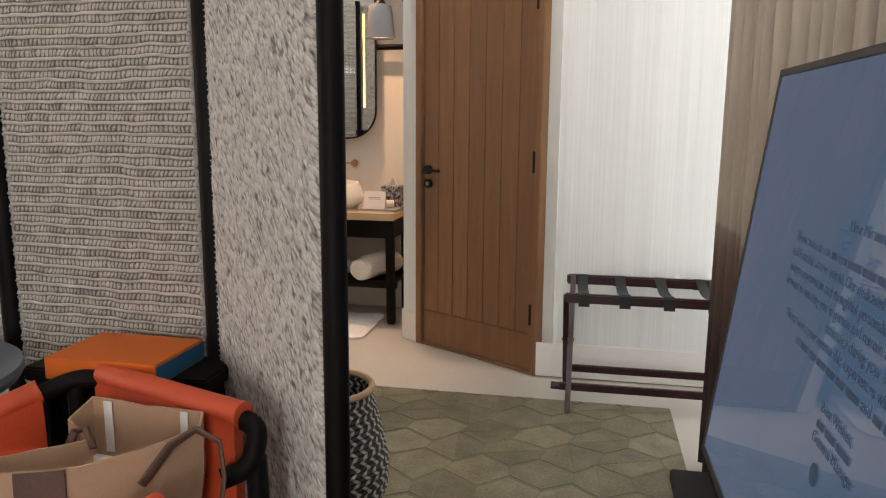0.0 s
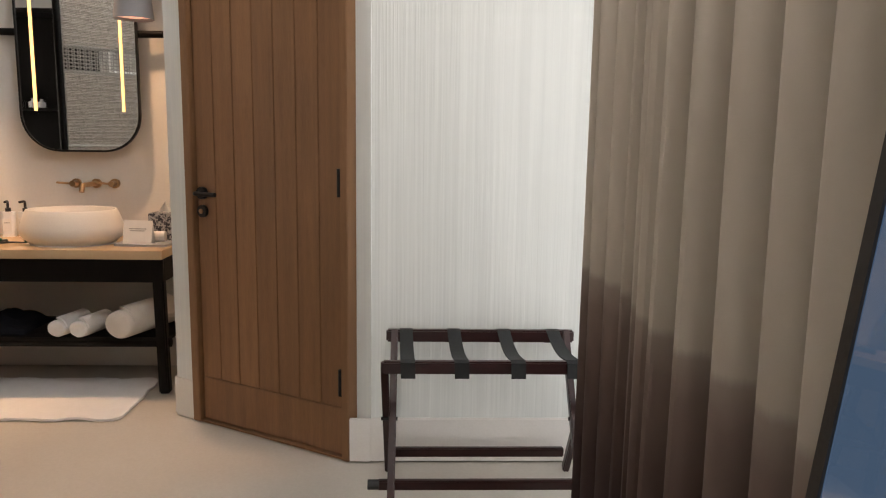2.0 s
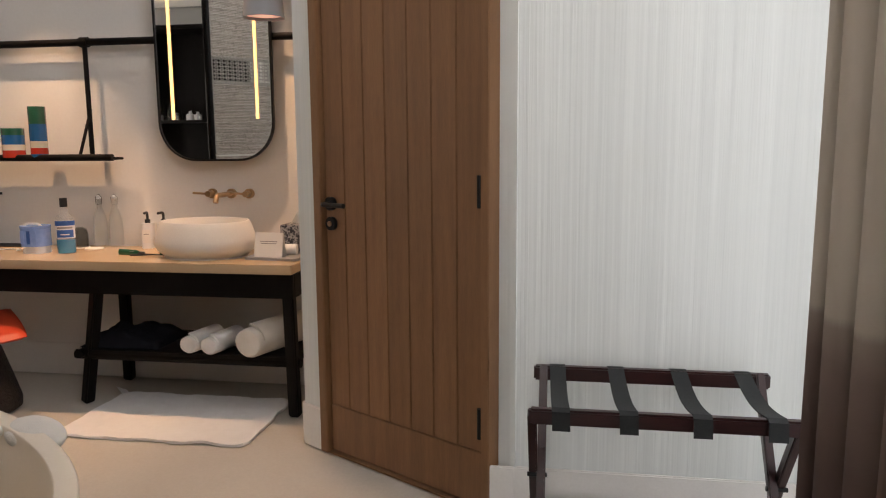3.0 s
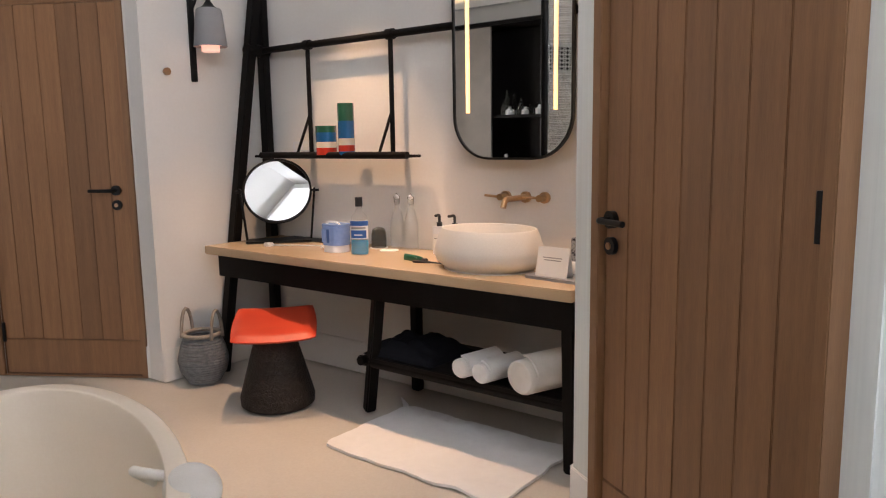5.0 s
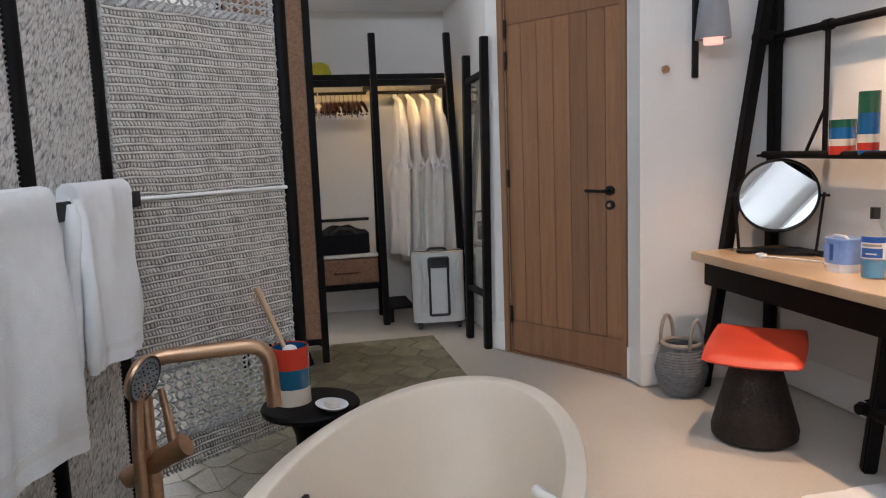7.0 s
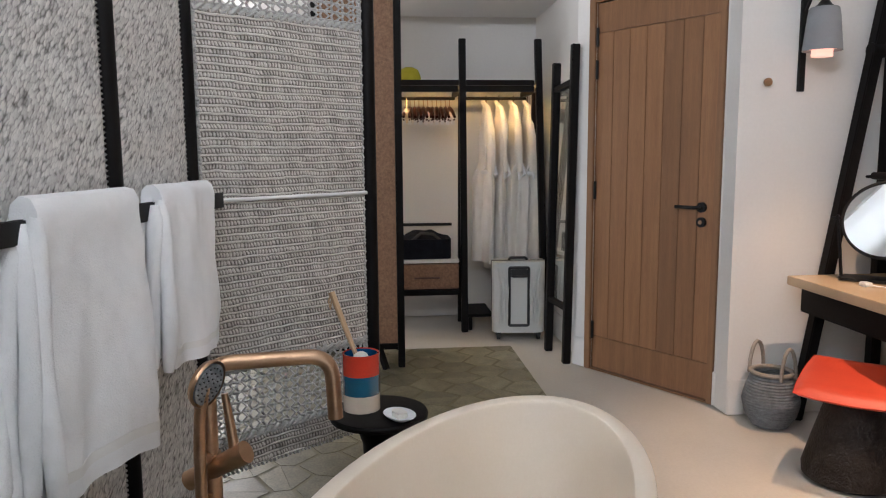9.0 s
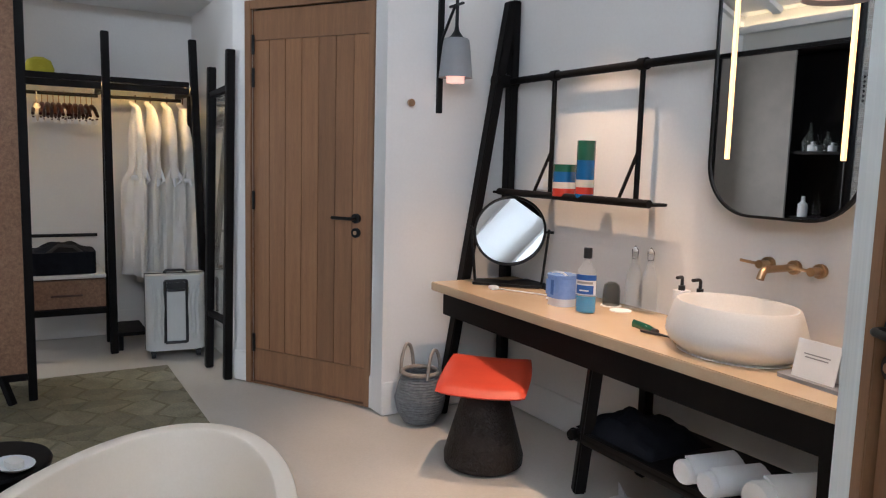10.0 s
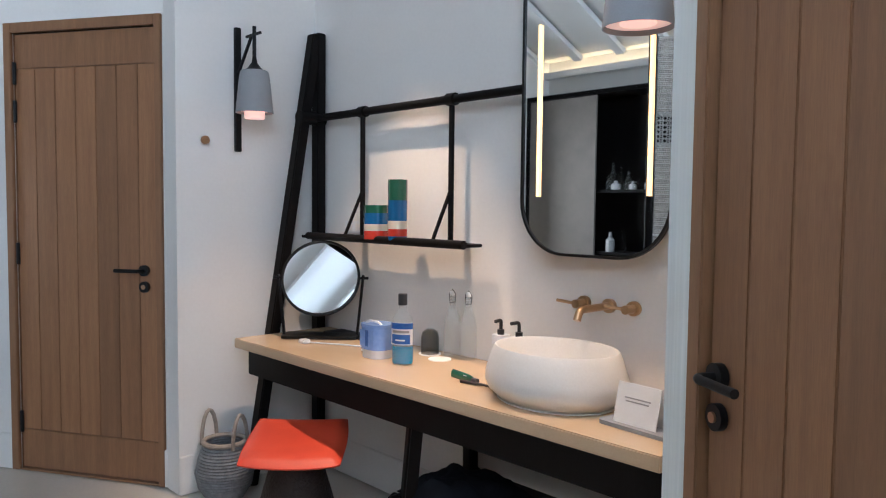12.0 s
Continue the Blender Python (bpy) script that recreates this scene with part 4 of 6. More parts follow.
for x in (0.404, 1.014):
    part("hanger", rod((x, 0.034, 1.235), (x, 0.034, 1.835), 0.0125, n=12), BLACKWOOD, af, smooth=True)
    part("hanger_ring", rod((x - 0.022, 0.034, 1.835), (x + 0.022, 0.034, 1.835), 0.027, n=14), BLACKWOOD, af, smooth=True)
    part("brace", beam((x, 0.034, 1.46), (x, -0.07, 1.245), 0.014, 0.014), BLACKWOOD, af, bevel=0.003)

beaker("lacquer_pot", pose(-3.345, 9.65, 1.237), "low lidded pot lacquered in green blue white and red", 0.056, [(0.018, LACQ_RED), (0.02, LACQ_RED), (0.03, LACQ_CREAM), (0.05, LACQ_BLUE), (0.035, LACQ_GREEN)], False)
beaker("lacquer_pot", pose(-3.194, 9.65, 1.237), "tall pot lacquered in green blue white and red", 0.043, [(0.018, LACQ_BLUE), (0.032, LACQ_RED), (0.035, LACQ_CREAM), (0.09, LACQ_BLUE), (0.09, LACQ_GREEN)], False)

# wall mirror with two light bars
MW, MZ0, MZ1 = 0.63, 1.213, 2.36
mr = thing("wall_mirror", pose(-2.215, 9.80, (MZ0 + MZ1) / 2), "tall black-framed mirror with rounded ends", "mirror")
outer, inner = rounded(MW, MZ1 - MZ0, 0.2, 10), rounded(MW - 0.02, MZ1 - MZ0 - 0.02, 0.19, 10)
bm = bmesh.new()
ring = []
for o, y in ((outer, -0.086), (outer, -0.106), (inner, -0.106), (inner, -0.098)):
    ring.append([bm.verts.new((a, y, b)) for a, b in o])
for a, b in zip(ring, ring[1:]):
    for i in range(len(a)):
        bm.faces.new((a[i], a[(i + 1) % len(a)], b[(i + 1) % len(a)], b[i]))
part("frame", bm, BLACKMETAL, mr, smooth=True)
bm = bmesh.new()
bm.faces.new([bm.verts.new((a, -0.100, b)) for a, b in rounded(MW - 0.021, MZ1 - MZ0 - 0.021, 0.19, 10)])
part("glass", bm, MIRROR, mr)
bm = prism(rounded(MW - 0.004, MZ1 - MZ0 - 0.004, 0.198, 10), 0.0, 0.012)
part("backing", bm, BLACKMETAL, mr).matrix_basis = pose(0, -0.086, 0, 90)
for z in (-0.45, 0.0):
    part("wall_bracket", box((-0.2, -0.086, z), (0.2, -0.001, z + 0.04)), BLACKMETAL, mr)
for x in (-0.232, 0.228):
    lb = part("light_bar", prism(rounded(0.0105, 0.010, 0.004, 3), 1.427, 2.05), LEDWARM, mr, "warm glowing light bar", smooth=True)
    lb.matrix_basis = Matrix.Translation((x, -0.1065, -(MZ0 + MZ1) / 2))

# wall-mounted tap over the basin
wt = thing("wall_tap", pose(-2.19, 9.80, 1.04), "brushed brass three-hole wall tap", "tap")
for x in (-0.108, 0, 0.10):
    part("rosette", rod((x, -0.001, 0), (x, -0.018, 0), 0.026, n=22), GOLD, wt, smooth=True)
part("spout", tube(bend([(0, -0.015, 0), (0, -0.185, 0.0), (0, -0.20, -0.035)], 0.03), 0.0135, 14), GOLD, wt, smooth=True)
for x in (-0.108, 0.10):
    part("stem", rod((x, -0.018, 0), (x, -0.065, 0), 0.016, n=16), GOLD, wt, smooth=True)
    part("lever", tube([(x, -0.055, 0.0), (x - 0.085, -0.06, 0.006)], 0.006, 8), GOLD, wt, smooth=True)

# basin
bs = thing("wash_basin", pose(-2.20, 9.50, VZ), "round cream stone vessel basin on the vanity", "basin")
bm = lathe([(0, 0.0), (0.19, 0.0), (0.205, 0.006), (0.243, 0.035), (0.255, 0.062), (0.252, 0.09), (0.232, 0.15), (0.222, 0.172), (0.218, 0.177), (0.212, 0.176), (0.207, 0.168), (0.212, 0.10), (0.18, 0.04), (0.10, 0.022), (0, 0.02)], 56, 1.0, 0.80)
part("bowl", bm, CERAMIC, bs, smooth=True)
part("foot_ring", lathe([(0, 0.0), (0.21, 0.0), (0.21, 0.004), (0, 0.004)], 40, 1.0, 0.8), CERAMIC, bs, smooth=True)
part("drain", rod((0, 0, 0.02), (0, 0, 0.026), 0.025, n=20), BRASS, bs, smooth=True)
part("waste_pipe", rod((0.02, 0.02, -0.21), (0.02, 0.02, -0.04), 0.016, n=14), BRASS, bs, "brass waste pipe under the top", smooth=True)


# wall lamps
def wall_lamp(m, label, drop=0.152):
    """The wall is the plane x = 0, and the lamp hangs out along +x."""
    la = thing("wall_lamp", m, label, "lamp")
    part("backbar", box((0.001, -0.016, -0.30), (0.022, 0.016, 0.30)), BLACKMETAL, la, bevel=0.003)
    part("arm", beam((0.02, 0, 0.08), (0.155, 0, 0.245), 0.012, 0.014), BLACKMETAL, la, bevel=0.002)
    part("crosspiece", box((0.10, -0.006, 0.236), (0.235, 0.006, 0.248)), BLACKMETAL, la, bevel=0.002)
    part("stem", lathe([(0, 0.28), (0.009, 0.28), (0.009, 0.14), (0.014, 0.11), (0.032, 0.085), (0.05, 0.072), (0, 0.07)], 20), BLACKMETAL, la, smooth=True).location = (0.175, 0, 0)
    part("shade", lathe([(0.012, 0.074), (0.06, 0.072), (0.066, 0.066), (0.072, 0.03), (0.088, -0.125), (0.085, -0.125), (0.069, 0.03), (0.062, 0.06), (0.012, 0.066)], 36), GREYSHADE, la, "grey fabric shade", smooth=True).location = (0.175, 0, 0)
    part("diffuser", lathe([(0, -drop), (0.044, -drop), (0.047, -drop + 0.005), (0.047, -0.02), (0, -0.018)], 28), BULB, la, "pinkish glowing diffuser", smooth=True).location = (0.175, 0, 0)
    part("lining", rod((0.175, 0, -0.112), (0.175, 0, -0.109), 0.083, n=30), PINKLINING, la, "salmon pink inner disc", smooth=True)
    return la


wall_lamp(pose(-4.06, 9.343, 1.945), "wall lamp with grey bell shade on a black bracket")
wall_lamp(pose(-1.545, 9.18, 1.955, 0, 0, 180), "wall lamp with grey bell shade beside the mirror", 0.116)
hk = thing("wall_hook", pose(-4.06, 9.165, 1.69), "small round brass wall hook", "hook")
part("stem", rod((0.001, 0, 0), (0.03, 0, 0), 0.009), BRASS, hk, smooth=True)
part("knob", rod((0.022, 0, 0), (0.036, 0, 0), 0.02, n=18), BRASS, hk, smooth=True)
hk2 = thing("wall_hook", pose(-1.545, 9.42, 1.72, 0, 0, 180), "small round brass wall hook", "hook")
part("stem", rod((0.001, 0, 0), (0.03, 0, 0), 0.009), BRASS, hk2, smooth=True)
part("knob", rod((0.022, 0, 0), (0.036, 0, 0), 0.02, n=18), BRASS, hk2, smooth=True)

# round make-up mirror on its stand
mm = thing("round_mirror", pose(-3.675, 9.575, VZ + 0.004, 0, 0, 46), "round black-framed table mirror on a stand", "mirror")
part("base", prism(rounded(0.36, 0.14, 0.02), 0.0, 0.012), BLACKMETAL, mm, bevel=0.003)
for x in (-0.205, 0.205):
    part("side_post", beam((x * 0.86, 0, 0.01), (x, 0, 0.30), 0.012, 0.022), BLACKMETAL, mm, bevel=0.002)
    part("pivot", rod((x * 0.88, 0, 0.285), (x * 1.12, 0, 0.285), 0.007), BLACKMETAL, mm, smooth=True)
tilt = pose(0, 0, 0.285, -24, 0, 0)
part("rim", lathe([(0.182, -0.012), (0.19, -0.010), (0.19, 0.010), (0.182, 0.012), (0.178, 0.008), (0.178, -0.008), (0.182, -0.012)], 56), BLACKMETAL, mm, smooth=True).matrix_basis = tilt @ pose(0, 0, 0, 90, 0, 0)
part("glass", lathe([(0, 0.004), (0.179, 0.004), (0.179, -0.004), (0, -0.004)], 56), MIRROR, mm).matrix_basis = tilt @ pose(0, 0, 0, 90, 0, 0)

sk = thing("wall_socket", pose(-3.70, 9.80, 1.28), "pale double wall socket under the shelf", "socket")
part("plate", box((-0.075, -0.009, -0.03), (0.075, -0.0005, 0.03)), WHITEPLASTIC, sk, bevel=0.003)
for x in (-0.036, 0.036):
    part("outlet", box((x - 0.022, -0.0115, -0.018), (x + 0.022, -0.009, 0.018)), SKIRT, sk, bevel=0.001)

# bottles and small things on the vanity
irr = thing("water_flosser", pose(-3.14, 9.50, VZ), "white water flosser with translucent blue lid", "appliance")
part("base", prism(rounded(0.125, 0.11, 0.045, 8), 0, 0.035), WHITEPLASTIC, irr, bevel=0.008, smooth=True)
part("tank", prism(rounded(0.138, 0.118, 0.05, 8), 0.036, 0.128), BLUEPLASTIC, irr, "translucent blue tank", bevel=0.006, smooth=True)
part("lid", prism(rounded(0.142, 0.122, 0.052, 8), 0.129, 0.142), BLUEPLASTIC, irr, bevel=0.006, smooth=True)
part("lid_ridge", tube(bend([(-0.05, -0.02, 0.141), (-0.03, -0.02, 0.152), (0.03, -0.02, 0.152), (0.05, -0.02, 0.141)], 0.01), 0.005, 8), WHITEPLASTIC, irr, smooth=True)
for x in (-0.035, 0.0, 0.035):
    part("tank_window", box((x - 0.010, -0.0602, 0.05), (x + 0.010, -0.0585, 0.118)), LABELBLUE if x == 0 else BLUEPLASTIC, irr, bevel=0.0005)
part("cable", tube(bend([(-0.06, 0.02, 0.02), (-0.13, 0.0, 0.006), (-0.16, 0.08, 0.006), (-0.30, 0.02, 0.006), (-0.44, -0.06, 0.006)], 0.05), 0.0035, 6), WHITEPLASTIC, irr, "white power cable", smooth=True)
part("plug", box((-0.475, -0.09, 0.0), (-0.43, -0.05, 0.02)), WHITEPLASTIC, irr, bevel=0.004)

mw = thing("mouthwash_bottle", pose(-2.955, 9.48, VZ, 0, 0, 30) @ Matrix.Diagonal((0.8, 0.8, 1.0, 1.0)), "clear mouthwash bottle half full of blue liquid", "bottle")
part("bottle", lathe([(0, 0), (0.052, 0), (0.057, 0.01), (0.057, 0.16), (0.05, 0.19), (0.024, 0.215), (0.02, 0.225), (0.02, 0.24), (0, 0.24)], 36, 1.0, 0.66), BOTTLE, mw, smooth=True)
part("liquid", lathe([(0, 0.004), (0.05, 0.004), (0.054, 0.012), (0.054, 0.075), (0, 0.075)], 36, 1.0, 0.62), BLUELIQUID, mw, "blue liquid", smooth=True)
part("cap", rod((0, 0, 0.24), (0, 0, 0.285), 0.023, n=24), RUBBER, mw, "black screw cap", smooth=True)
wrap = lambda w, z0, z1, out: sheet(16, 1, lambda u, v: ((0.0578 + out) * math.sin((u - 0.5) * w), -(0.0578 + out) * 0.665 * math.cos((u - 0.5) * w), z0 + (z1 - z0) * v), 0.0006)
lab = part("label", wrap(2.7, 0.082, 0.172, 0.0), WHITEPLASTIC, mw, "white wrap label with navy bands")
part("print_band", wrap(2.7, 0.146, 0.170, 0.0009), LABELBLUE, lab, "navy band")
part("print_bar", wrap(1.7, 0.130, 0.140, 0.0009), TEXTGREY, lab)
part("print_band", wrap(1.9, 0.086, 0.124, 0.0009), LABELBLUE, lab, "navy field")
part("print_bar", wrap(0.9, 0.098, 0.104, 0.0016), WHITEPLASTIC, lab)

cup = thing("smoked_tumbler", pose(-3.03, 9.70, VZ), "smoked glass tumbler upside down on a coaster", "glass")
part("glass", lathe([(0.036, 0.004), (0.04, 0.004), (0.04, 0.07), (0.034, 0.098), (0.018, 0.11), (0, 0.112), (0, 0.106), (0.017, 0.104), (0.031, 0.094), (0.0365, 0.07), (0.036, 0.004)], 32), SMOKED, cup, smooth=True)
part("coaster", rod((0, 0, 0), (0, 0, 0.004), 0.048, n=28), PAPER, cup, smooth=True)
co = thing("coaster", pose(-2.92, 9.655, VZ), "round white paper coaster", "coaster")
part("disc", rod((0, 0, 0), (0, 0, 0.004), 0.048, n=28), PAPER, co, smooth=True)


def swing_bottle(x, y):
    b = thing("water_bottle", pose(x, y, VZ), "clear swing-top glass water bottle", "bottle", "water bottles")
    part("glass", lathe([(0, 0), (0.034, 0), (0.038, 0.006), (0.038, 0.13), (0.03, 0.175), (0.016, 0.215), (0.0145, 0.25), (0.017, 0.255), (0.0145, 0.262), (0.011, 0.262), (0.011, 0.21), (0.026, 0.17), (0.034, 0.13), (0.034, 0.01), (0, 0.008)], 28), BOTTLE, b, smooth=True)
    part("stopper", ball((0, 0, 0.272), 0.013, s=(1, 1, 0.9)), WHITEPLASTIC, b, smooth=True)
    part("wire_clip", tube([(-0.017, 0, 0.235), (-0.019, 0.0, 0.27), (0, 0, 0.288), (0.019, 0, 0.27), (0.017, 0, 0.235), (0, -0.018, 0.232)], 0.0018, 6), BLACKMETAL, b, smooth=True)


swing_bottle(-2.93, 9.735)
swing_bottle(-2.845, 9.745)


def pump(x, y, rot):
    b = thing("pump_bottle", pose(x, y, VZ, 0, 0, rot), "white pump bottle with black pump head", "bottle", "pump bottles")
    part("bottle", prism(rounded(0.062, 0.062, 0.02), 0, 0.135), WHITEPLASTIC, b, bevel=0.006, smooth=True)
    part("collar", rod((0, 0, 0.135), (0, 0, 0.155), 0.014, n=18), RUBBER, b, smooth=True)
    part("pump_head", tube(bend([(0, 0, 0.15), (0, 0, 0.192), (0, -0.04, 0.190)], 0.012), 0.007, 10), RUBBER, b, smooth=True)
    part("label", box((-0.022, -0.0318, 0.03), (0.022, -0.0312, 0.10)), PAPER, b)
    part("print_bar", box((-0.014, -0.0324, 0.075), (0.014, -0.0318, 0.079)), TEXTGREY, b)


pump(-2.645, 9.725, 10)
pump(-2.555, 9.73, -12)
tp = thing("toothpaste_tube", pose(-2.60, 9.47, VZ, 0, 0, -8), "green and black toothpaste tube lying flat", "toothpaste")
part("tube", lathe([(0, 0), (0.012, 0.0), (0.0165, 0.02), (0.018, 0.06), (0.019, 0.12), (0, 0.122)], 20, 1.0, 0.55), LACQ_GREEN, tp, smooth=True).matrix_basis = pose(0.06, 0, 0.011, 0, -90, 0)
part("cap", rod((0.06, 0, 0.011), (0.085, 0, 0.011), 0.010, n=14), RUBBER, tp, smooth=True)
part("print_bar", box((-0.04, -0.008, 0.0205), (0.03, 0.004, 0.0212)), WHITEPLASTIC, tp)
tb = thing("toothbrush", pose(-2.485, 9.445, VZ, 0, 0, 8), "dark green toothbrush lying on the stone top", "toothbrush")
part("handle", tube([(-0.09, 0, 0.006), (0, 0, 0.008), (0.07, 0, 0.006)], [0.006, 0.005, 0.003], 8), RUBBER, tb, smooth=True)
part("bristles", box((0.06, -0.005, 0.006), (0.085, 0.005, 0.018)), LACQ_GREEN, tb)

tray = thing("amenity_tray", pose(-1.815, 9.46, VZ, 0, 0, -5), "small grey tray holding a folded card and cloth", "tray")
part("tray", prism(rounded(0.27, 0.17, 0.02), 0.0, 0.012), GREYSHADE, tray, bevel=0.004)
card = thing("folded_card", pose(-1.838, 9.40, VZ + 0.012, 0, 0, -5), "folded white card with two lines of print", "card")
part("front", box((-0.074, -0.001, 0.0), (0.074, 0.001, 0.118), m=pose(0, 0, 0, -12)), PAPER, card)
part("back", box((-0.074, -0.001, 0.0), (0.074, 0.001, 0.118), m=pose(0, 0.05, 0, 12)), PAPER, card)
for z, w in ((0.074, 0.045), (0.064, 0.04)):
    part("print_bar", box((-w, -0.002, z), (w, -0.0012, z + 0.004), m=pose(0, 0, 0, -12)), TEXTGREY, card)
fl = thing("rolled_facecloth", pose(-1.80, 9.50, VZ + 0.012, 0, 0, 5), "white facecloth rolled on the tray", "towel")
part("roll", tube([(-0.07, 0, 0.026), (0.0, 0, 0.027), (0.07, 0, 0.026)], 0.026, 18), TERRY, fl, smooth=True)
tis = thing("tissue_box", pose(-1.765, 9.63, VZ, 0, 0, -6), "dark patterned tissue box with a tissue showing", "tissue box")
part("box", box((-0.07, -0.065, 0), (0.07, 0.065, 0.15)), STRIPE, tis, bevel=0.004)
part("tissue", sheet(8, 8, lambda u, v: ((u - 0.5) * 0.07 * (1.2 - v), 0.012 * math.sin(u * 6), 0.147 + 0.055 * v + 0.008 * math.sin(u * 9)), 0.003), PAPER, tis, smooth=True)

# on the low shelf: towels and dark clothes


def roll(name, m, r, length, material, label):
    t = thing(name, m, label, "towel")
    n = 72

    def f(u, v):
        # round end, side, round end, then in to the middle
        q = v * 2 - 1
        e = max(0.0, (abs(q) - 0.78) / 0.22)
        rr = r * max(0.0, math.cos(e * math.pi / 2)) ** 0.55
        y = math.copysign(length * 0.5 * min(1.0, abs(q) / 0.78) + r * (0.30 * math.sin(e * math.pi * 0.75) + 0.05 * math.sin(e * 16)), q)
        a = 2 * math.pi * u
        lump = 1 + 0.035 * math.sin(2 * a + 1) + 0.05 * noise.noise(Vector((math.cos(a) * 1.5, math.sin(a) * 1.5, y * 9)))
        return (rr * lump * math.cos(a) * 1.06, y, r * 0.96 + rr * lump * math.sin(a) * 0.94)

    part("roll", sheet(n, 46, f), material, t, smooth=True)
    loose = sheet(10, 10, lambda u, v: (r * (1.05 + 0.03 * math.sin(v * 5)) * math.cos(0.2 + u * 1.5), (v - 0.5) * length * 0.96, r * 0.96 + r * 1.02 * math.sin(0.2 + u * 1.5)), 0.008)
    part("loose_edge", loose, material, t, smooth=True)
    return t


roll("rolled_towel", pose(-2.20, 9.42, 0.296, 0, 0, -12), 0.047, 0.21, TERRY, "small white towel rolled up on the low shelf")
roll("rolled_towel", pose(-2.085, 9.41, 0.296, 0, 0, -14), 0.047, 0.21, TERRY, "small white towel rolled up on the low shelf")
roll("bath_towel_roll", pose(-1.835, 9.46, 0.296, 0, 0, -20), 0.078, 0.36, TERRYWARM, "large cream bath towel rolled on the low shelf")
cl = thing("folded_clothes", pose(-2.62, 9.52, 0.296), "heap of dark clothes on the low shelf", "clothes")
part("jumble", sheet(26, 20, lambda u, v: ((u - 0.5) * 0.42, (v - 0.5) * 0.34, max(0.0, (1 - (2 * u - 1) ** 2) * (1 - (2 * v - 1) ** 2)) ** 0.5 * (0.075 + 0.05 * noise.noise(Vector((u * 4, v * 4, 2))) + 0.02 * noise.noise(Vector((u * 13, v * 11, 5)))) + 0.002), 0.004), DARKCLOTH, cl, smooth=True)

# stool
st = thing("leather_stool", pose(-3.28, 9.19, 0, 0, 0, 48), "stool with red leather saddle seat on a dark hammered base", "stool")
part("base", lathe([(0, 0), (0.165, 0), (0.182, 0.012), (0.185, 0.05), (0.155, 0.16), (0.115, 0.30), (0.098, 0.36), (0.09, 0.375), (0, 0.375)], 44), HAMMERED, st, smooth=True)


def seat_shape(u, v, top):
    x, y = (u - 0.5) * 2, (v - 0.5) * 2
    fx = 0.207 * x * math.sqrt(1 - (0.08 if y < 0 else 0.16) * y * y)
    fy = 0.207 * y * math.sqrt(1 - 0.16 * x * x)
    # flat and slightly dipped in front, swept up towards the back
    z = 0.408 + 0.058 * ((y + 1) / 2) ** 1.9 - 0.014 * max(0.0, -y - 0.5) * 2 + 0.010 * x * x
    edge = max(abs(x), abs(y))
    drop = 0.024 * max(0, (edge - 0.78) / 0.22) ** 2
    return (fx, fy, z - drop if top else z - 0.044 + drop)


bm = bmesh.new()
N = 18
topg = [[bm.verts.new(seat_shape(i / N, j / N, True)) for j in range(N + 1)] for i in range(N + 1)]
botg = [[bm.verts.new(seat_shape(i / N, j / N, False)) for j in range(N + 1)] for i in range(N + 1)]
for i in range(N):
    for j in range(N):
        for g in (topg, botg):
            bm.faces.new((g[i][j], g[i + 1][j], g[i + 1][j + 1], g[i][j + 1]))
for k in range(N):
    for a, b in (((k, 0), (k + 1, 0)), ((k, N), (k + 1, N)), ((0, k), (0, k + 1)), ((N, k), (N, k + 1))):
        bm.faces.new((topg[a[0]][a[1]], topg[b[0]][b[1]], botg[b[0]][b[1]], botg[a[0]][a[1]]))
part("seat", bm, REDLEATHER, st, "red leather seat with upturned sides", smooth=True)

# small grey basket


def wicker(name, m, label, prof, mat, rim_mat, rows, handles, ridge=0.004):
    """A basket: turned body with woven ribs, rim ring and hoop handles."""
    b = thing(name, m, label, "basket")
    bm = bmesh.new()
    zmax = prof[-1][1]
    n = 60

    def rad(z):
        for (r0, z0), (r1, z1) in zip(prof, prof[1:]):
            if z0 <= z <= z1:
                return r0 + (r1 - r0) * (z - z0) / max(z1 - z0, 1e-6)
        return prof[-1][0]

    rr = rows * 4
    sheet(n, rr, lambda u, v: ((rad(v * zmax) + ridge * math.sin(v * rows * math.pi * 2) * (1 if int(u * n) % 2 else 0.2)) * math.cos(u * 2 * math.pi), (rad(v * zmax) + ridge * math.sin(v * rows * math.pi * 2) * (1 if int(u * n) % 2 else 0.2)) * math.sin(u * 2 * math.pi), v * zmax), 0.006, bm)
    part("body", bm, mat, b, smooth=True)
    part("bottom", rod((0, 0, 0.002), (0, 0, 0.012), prof[0][0] * 0.98, n=30), mat, b)
    R = prof[-1][0]
    part("rim", tube([(R * math.cos(a * math.pi / 18), R * math.sin(a * math.pi / 18), zmax) for a in range(36)], 0.012, 8, closed=True), rim_mat, b, "pale cane rim", smooth=True)
    for a, h, w in handles:
        c, s = math.cos(radians(a)), math.sin(radians(a))
        pts = [(R * c - s * w * math.cos(k * math.pi / 10), R * s + c * w * math.cos(k * math.pi / 10), zmax - 0.02 + h * math.sin(k * math.pi / 10)) for k in range(11)]
        part("handle", tube(pts, 0.0095, 8), rim_mat, b, smooth=True)
    return b


GREYCANE = paint("weathered_cane", (0.22, 0.19, 0.16), (0.36, 0.31, 0.26), 0.7, 30, 180, 0.4, deep=0.003)
